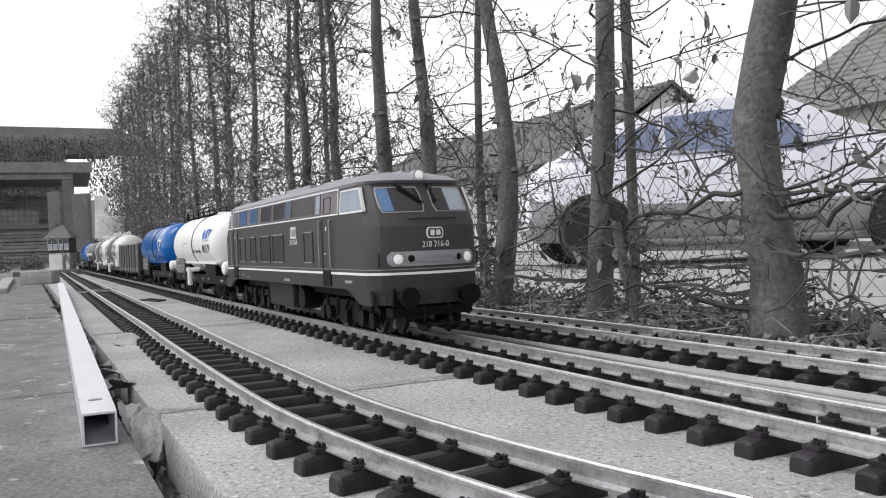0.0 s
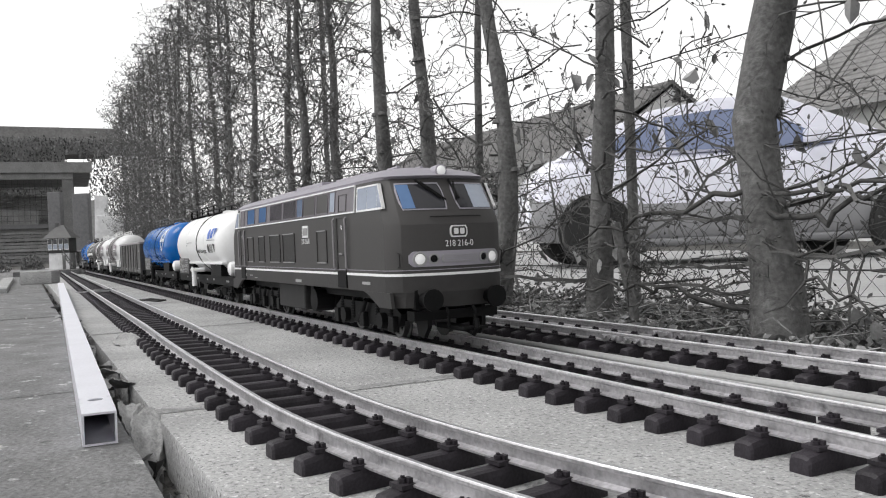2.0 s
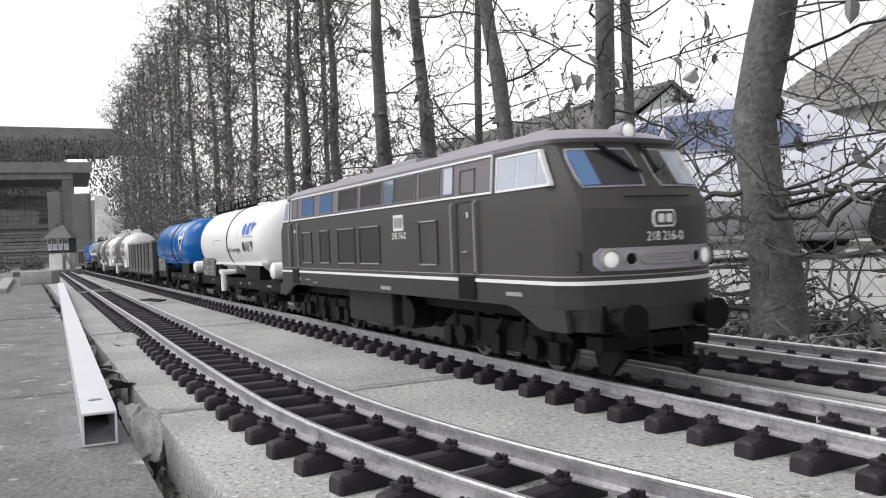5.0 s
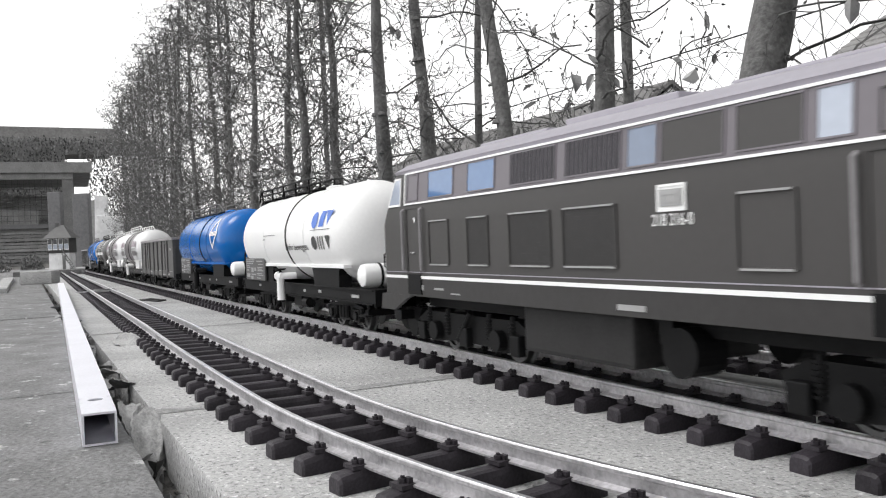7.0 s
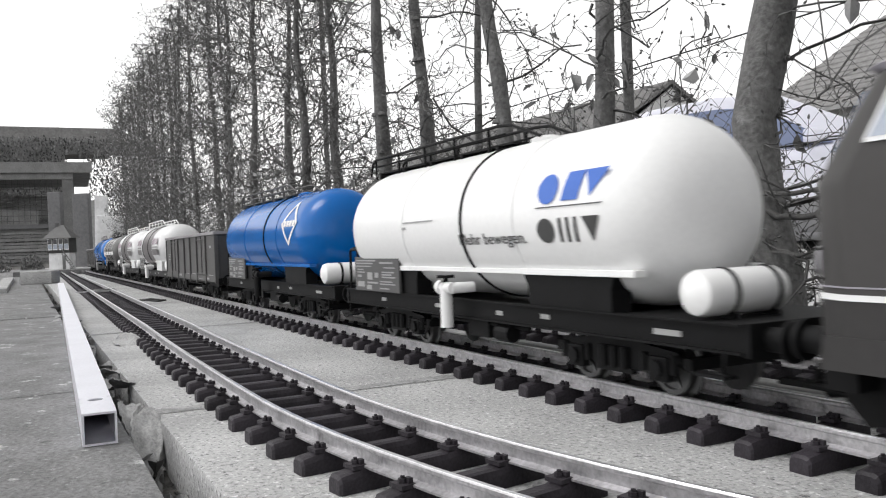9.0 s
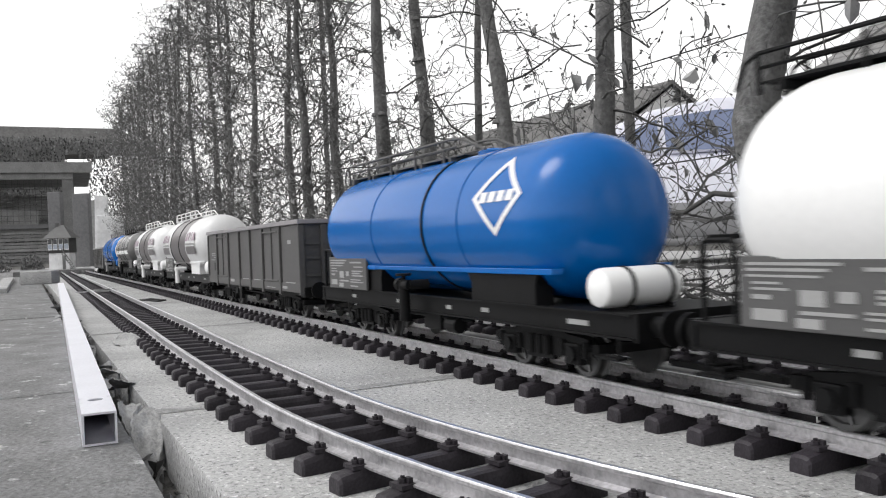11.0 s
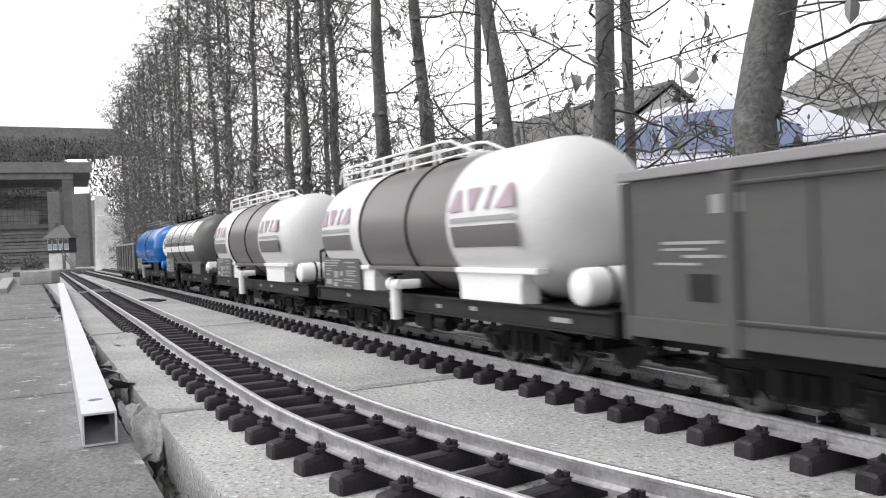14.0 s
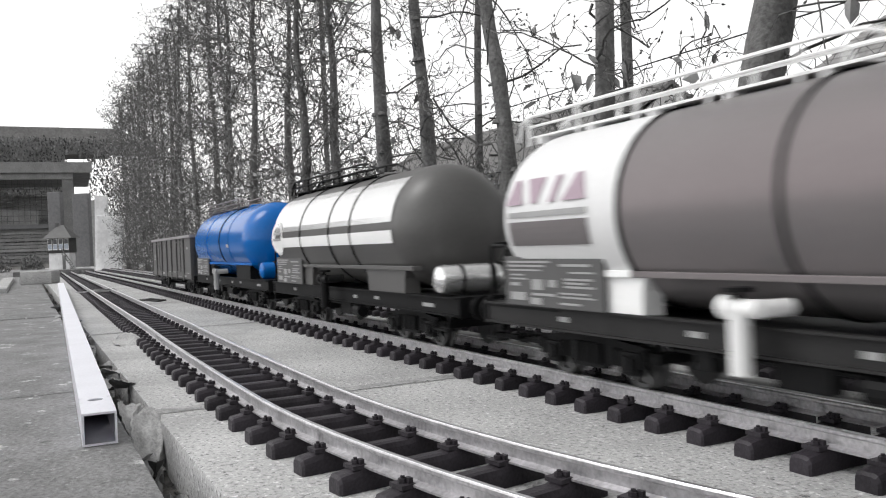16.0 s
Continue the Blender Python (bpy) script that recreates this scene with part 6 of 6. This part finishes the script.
def gondola():
    g = thing("open_goods_wagon", "dark grey high-sided open goods wagon with ribbed sides and pale rim", "goods wagon", "open wagons of the train")
    X, W, Z0, Z1 = 0.265, 0.0470, 0.0330, 0.1130
    for side in (-1, 1):
        bm = bmesh.new()
        y0, y1 = sorted((side * W, side * (W - 0.002)))
        box(bm, -X, X, y0, y1, Z0 + 0.004, Z1)
        part("side_wall", bm, GONDOLA, g)
        for x, w in ((-0.194, 0.004), (-0.152, 0.0015), (-0.110, 0.004), (-0.035, 0.004), (0.031, 0.004), (0.101, 0.004), (0.145, 0.0015), (0.186, 0.004)):
            bm = bmesh.new()
            out = 0.0030 if w > 0.002 else 0.0016
            y0, y1 = sorted((side * (W - 0.0005), side * (W + out)))
            box(bm, x - w, x + w, y0, y1, Z0 - (0.004 if w > 0.002 else -0.012), Z1 - 0.0005, bev=0.0008)
            part("post", bm, GONDOLA, g)
        bm = bmesh.new()
        y0, y1 = sorted((side * (W - 0.0025), side * (W + 0.0034)))
        box(bm, -X - 0.002, X + 0.002, y0, y1, Z1, Z1 + 0.0052, bev=0.0008)
        part("rim", bm, GONDOLA_CAP, g, "pale top rim")
        bm = bmesh.new()
        y0, y1 = sorted((side * (W - 0.001), side * (W + 0.0014)))
        box(bm, -X, X, y0, y1, Z0, Z0 + 0.0105, bev=0.0006)
        part("side_sill", bm, GONDOLA, g)
        for x0, x1, z in ((0.108, 0.178, 0.0455), (-0.188, -0.118, 0.0455), (0.108, 0.178, 0.1065), (-0.188, -0.118, 0.1065)):
            bm = bmesh.new()
            rod(bm, [(x0, side * (W + 0.0022), z), (x1, side * (W + 0.0022), z)], 0.0010, 6)
            part("door_bar", bm, GONDOLA, g)
        for x0, x1, z0, z1, m in ((0.218, 0.232, 0.0905, 0.0950, INK_GREY), (-0.206, -0.188, 0.0940, 0.1025, INK_GREY), (-0.240, -0.200, 0.0800, 0.0815, INK_GREY), (-0.240, -0.212, 0.0770, 0.0782, INK_GREY), (-0.225, -0.200, 0.0735, 0.0750, INK_GREY),
                                  (-0.245, -0.215, 0.0700, 0.0712, INK_GREY), (-0.222, -0.205, 0.0530, 0.0660, DARK), (0.205, 0.245, 0.0435, 0.0447, INK_GREY), (0.045, 0.080, 0.0435, 0.0447, INK_GREY), (-0.095, -0.070, 0.0380, 0.0420, INK_GREY),
                                  (-0.020, 0.015, 0.0435, 0.0445, INK_GREY), (0.195, 0.215, 0.0365, 0.0395, INK_GREY), (0.120, 0.160, 0.0360, 0.0368, INK_GREY)):
            bm = bmesh.new()
            y0, y1 = sorted((side * W, side * (W + (0.0018 if z1 < 0.0445 else 0.0004))))
            box(bm, x0, x1, y0, y1, z0, z1)
            part("marking", bm, m, g)
    for end in (-1, 1):
        bm = bmesh.new()
        x0, x1 = sorted((end * X, end * (X - 0.002)))
        box(bm, x0, x1, -W, W, Z0, Z1)
        part("end_wall", bm, GONDOLA, g)
        for y in (-0.018, 0.018, -0.0455, 0.0455):
            bm = bmesh.new()
            x0, x1 = sorted((end * X, end * (X + 0.0045)))
            box(bm, x0, x1, y - 0.0035, y + 0.0035, Z0 - 0.002, Z1 - 0.001, bev=0.0008)
            part("post", bm, GONDOLA, g)
        bm = bmesh.new()
        x0, x1 = sorted((end * (X - 0.003), end * (X + 0.0060)))
        box(bm, x0, x1, -W - 0.003, W + 0.003, Z1, Z1 + 0.0052, bev=0.0008)
        part("rim", bm, GONDOLA_CAP, g)
        for z in (0.0520, 0.0720, 0.0890):
            bm = bmesh.new()
            x0, x1 = sorted((end * X, end * (X + 0.0030)))
            box(bm, x0, x1, -0.0430, 0.0430, z, z + 0.0026)
            part("rail", bm, GONDOLA, g)
        bm = bmesh.new()
        for z in (0.056, 0.066, 0.076, 0.086):
            rod(bm, [(end * (X + 0.001), 0.028, z), (end * (X + 0.007), 0.028, z), (end * (X + 0.007), 0.040, z), (end * (X + 0.001), 0.040, z)], 0.0010, 6)
        part("ladder_rung", bm, BLACK, g)
        bm = bmesh.new()
        x0, x1 = sorted((end * (X - 0.01), end * (X + 0.006)))
        box(bm, x0, x1, -0.044, 0.044, 0.0275, 0.0395, bev=0.001)
        part("buffer_beam", bm, BLACK, g)
    part("floor", boxes((-X, X, -W, W, Z0, Z0 + 0.003)), GONDOLA, g)
    bm = bmesh.new()
    box(bm, -X, X, -0.036, 0.036, 0.0275, 0.0330)
    for side in (-1, 1):
        box(bm, -0.060, -0.046, side * 0.042 - 0.002, side * 0.042 + 0.002, 0.014, 0.030)
        box(bm, -0.085, -0.071, side * 0.042 - 0.002, side * 0.042 + 0.002, 0.020, 0.030)
        rod(bm, [(-0.09, side * 0.036, 0.025), (0.09, side * 0.036, 0.025)], 0.0013, 6)
    part("underframe", bm, BLACK, g)
    for x in (-0.170, 0.170):
        goods_bogie(g, x)
    buffers_and_coupling(g, 0.268)
    return g


WHITE_ZONE = [(1.0, 0)]
CARS = [
    (locomotive(), -0.335),
    (tank_wagon("white tank wagon with blue shapes, dark lettering and black walkway", [TANK_WHITE], WHITE_ZONE, TANK_WHITE, BLACK, WHITE, [(0.010, BLACK), (-0.093, TANK_WHITE), (0.079, TANK_WHITE)], oil_logo, TANK_WHITE), -0.950),
    (tank_wagon("glossy blue tank wagon with a white diamond outline and grey walkway", [TANK_BLUE], WHITE_ZONE, TANK_BLUE, GONDOLA, BLACK, [(0.021, BLACK), (-0.086, TANK_BLUE), (0.079, TANK_BLUE)], diamond_logo, TANK_WHITE), -1.507),
    (gondola(), -2.102),
    (tank_wagon("white tank wagon with grey middle band, stripes and white walkway", [TANK_PALE, TANK_GREY], [(-0.096, 0), (0.082, 1), (1.0, 0)], TANK_WHITE, WHITE, WHITE, [(0.008, BLACK), (-0.096, BLACK), (0.082, TANK_PALE)], band_logo, TANK_WHITE), -2.644),
    (tank_wagon("white tank wagon with grey middle band, stripes and white walkway", [TANK_PALE, TANK_GREY], [(-0.096, 0), (0.082, 1), (1.0, 0)], TANK_WHITE, WHITE, WHITE, [(0.008, BLACK), (-0.096, BLACK), (0.082, TANK_PALE)], band_logo, TANK_WHITE), -3.197),
    (tank_wagon("black tank wagon with silver and white side stripes and round badge", [TANK_BLACK], WHITE_ZONE, TANK_BLACK, BLACK, BLACK, [(0.000, BLACK), (-0.098, BLACK), (0.062, BLACK)], stripe_logo, TANK_SILVER), -3.755),
    (tank_wagon("plain blue tank wagon with a pale valve and grey walkway", [TANK_BLUE], WHITE_ZONE, TANK_BLUE, TANK_GREY, INK_GREY, [(0.010, BLACK), (-0.093, TANK_BLUE), (0.074, TANK_BLUE)], no_logo, TANK_BLUE), -4.300),
    (gondola(), -4.858),
]

TRAIN = [(0.0, -0.800), (0.5, -0.793), (1.0, -0.783), (1.5, -0.770), (2.0, -0.754), (2.5, -0.733), (3.0, -0.708), (3.5, -0.678), (4.0, -0.631), (4.5, -0.573),
         (5.0, -0.499), (5.5, -0.425), (6.0, -0.345), (6.5, -0.264), (7.0, -0.176), (7.5, -0.073), (8.0, 0.034), (8.5, 0.149), (9.0, 0.268), (9.5, 0.389),
         (10.0, 0.500), (10.5, 0.620), (11.0, 0.749), (11.5, 0.895), (12.0, 1.063), (12.5, 1.253), (13.0, 1.451), (13.5, 1.655), (14.0, 1.869), (14.5, 2.087),
         (15.0, 2.316), (15.5, 2.552), (16.0, 2.795)]


def motions():
    """The train along its straight track, and every wheelset turning as it rolls."""
    ts, ss = [t for t, s in TRAIN], [s for t, s in TRAIN]
    for ob, centre in CARS:
        walk(ob, [(t, pose(s + centre, 0, RAIL_Z)) for t, s in TRAIN])
    turns, last = [], -9.0
    for k in range(481):
        t = k / 30
        a = (float(np.interp(t, ts, ss)) - ss[0]) / WHEEL_R
        if a - last > 0.75 or k in (0, 480):
            turns.append((t, a))
            last = a
    for ob in WHEELSETS:
        x, y, z = ob.location
        walk(ob, [(t, pose(x, y, z, 0, math.degrees(a), 0)) for t, a in turns])


motions()
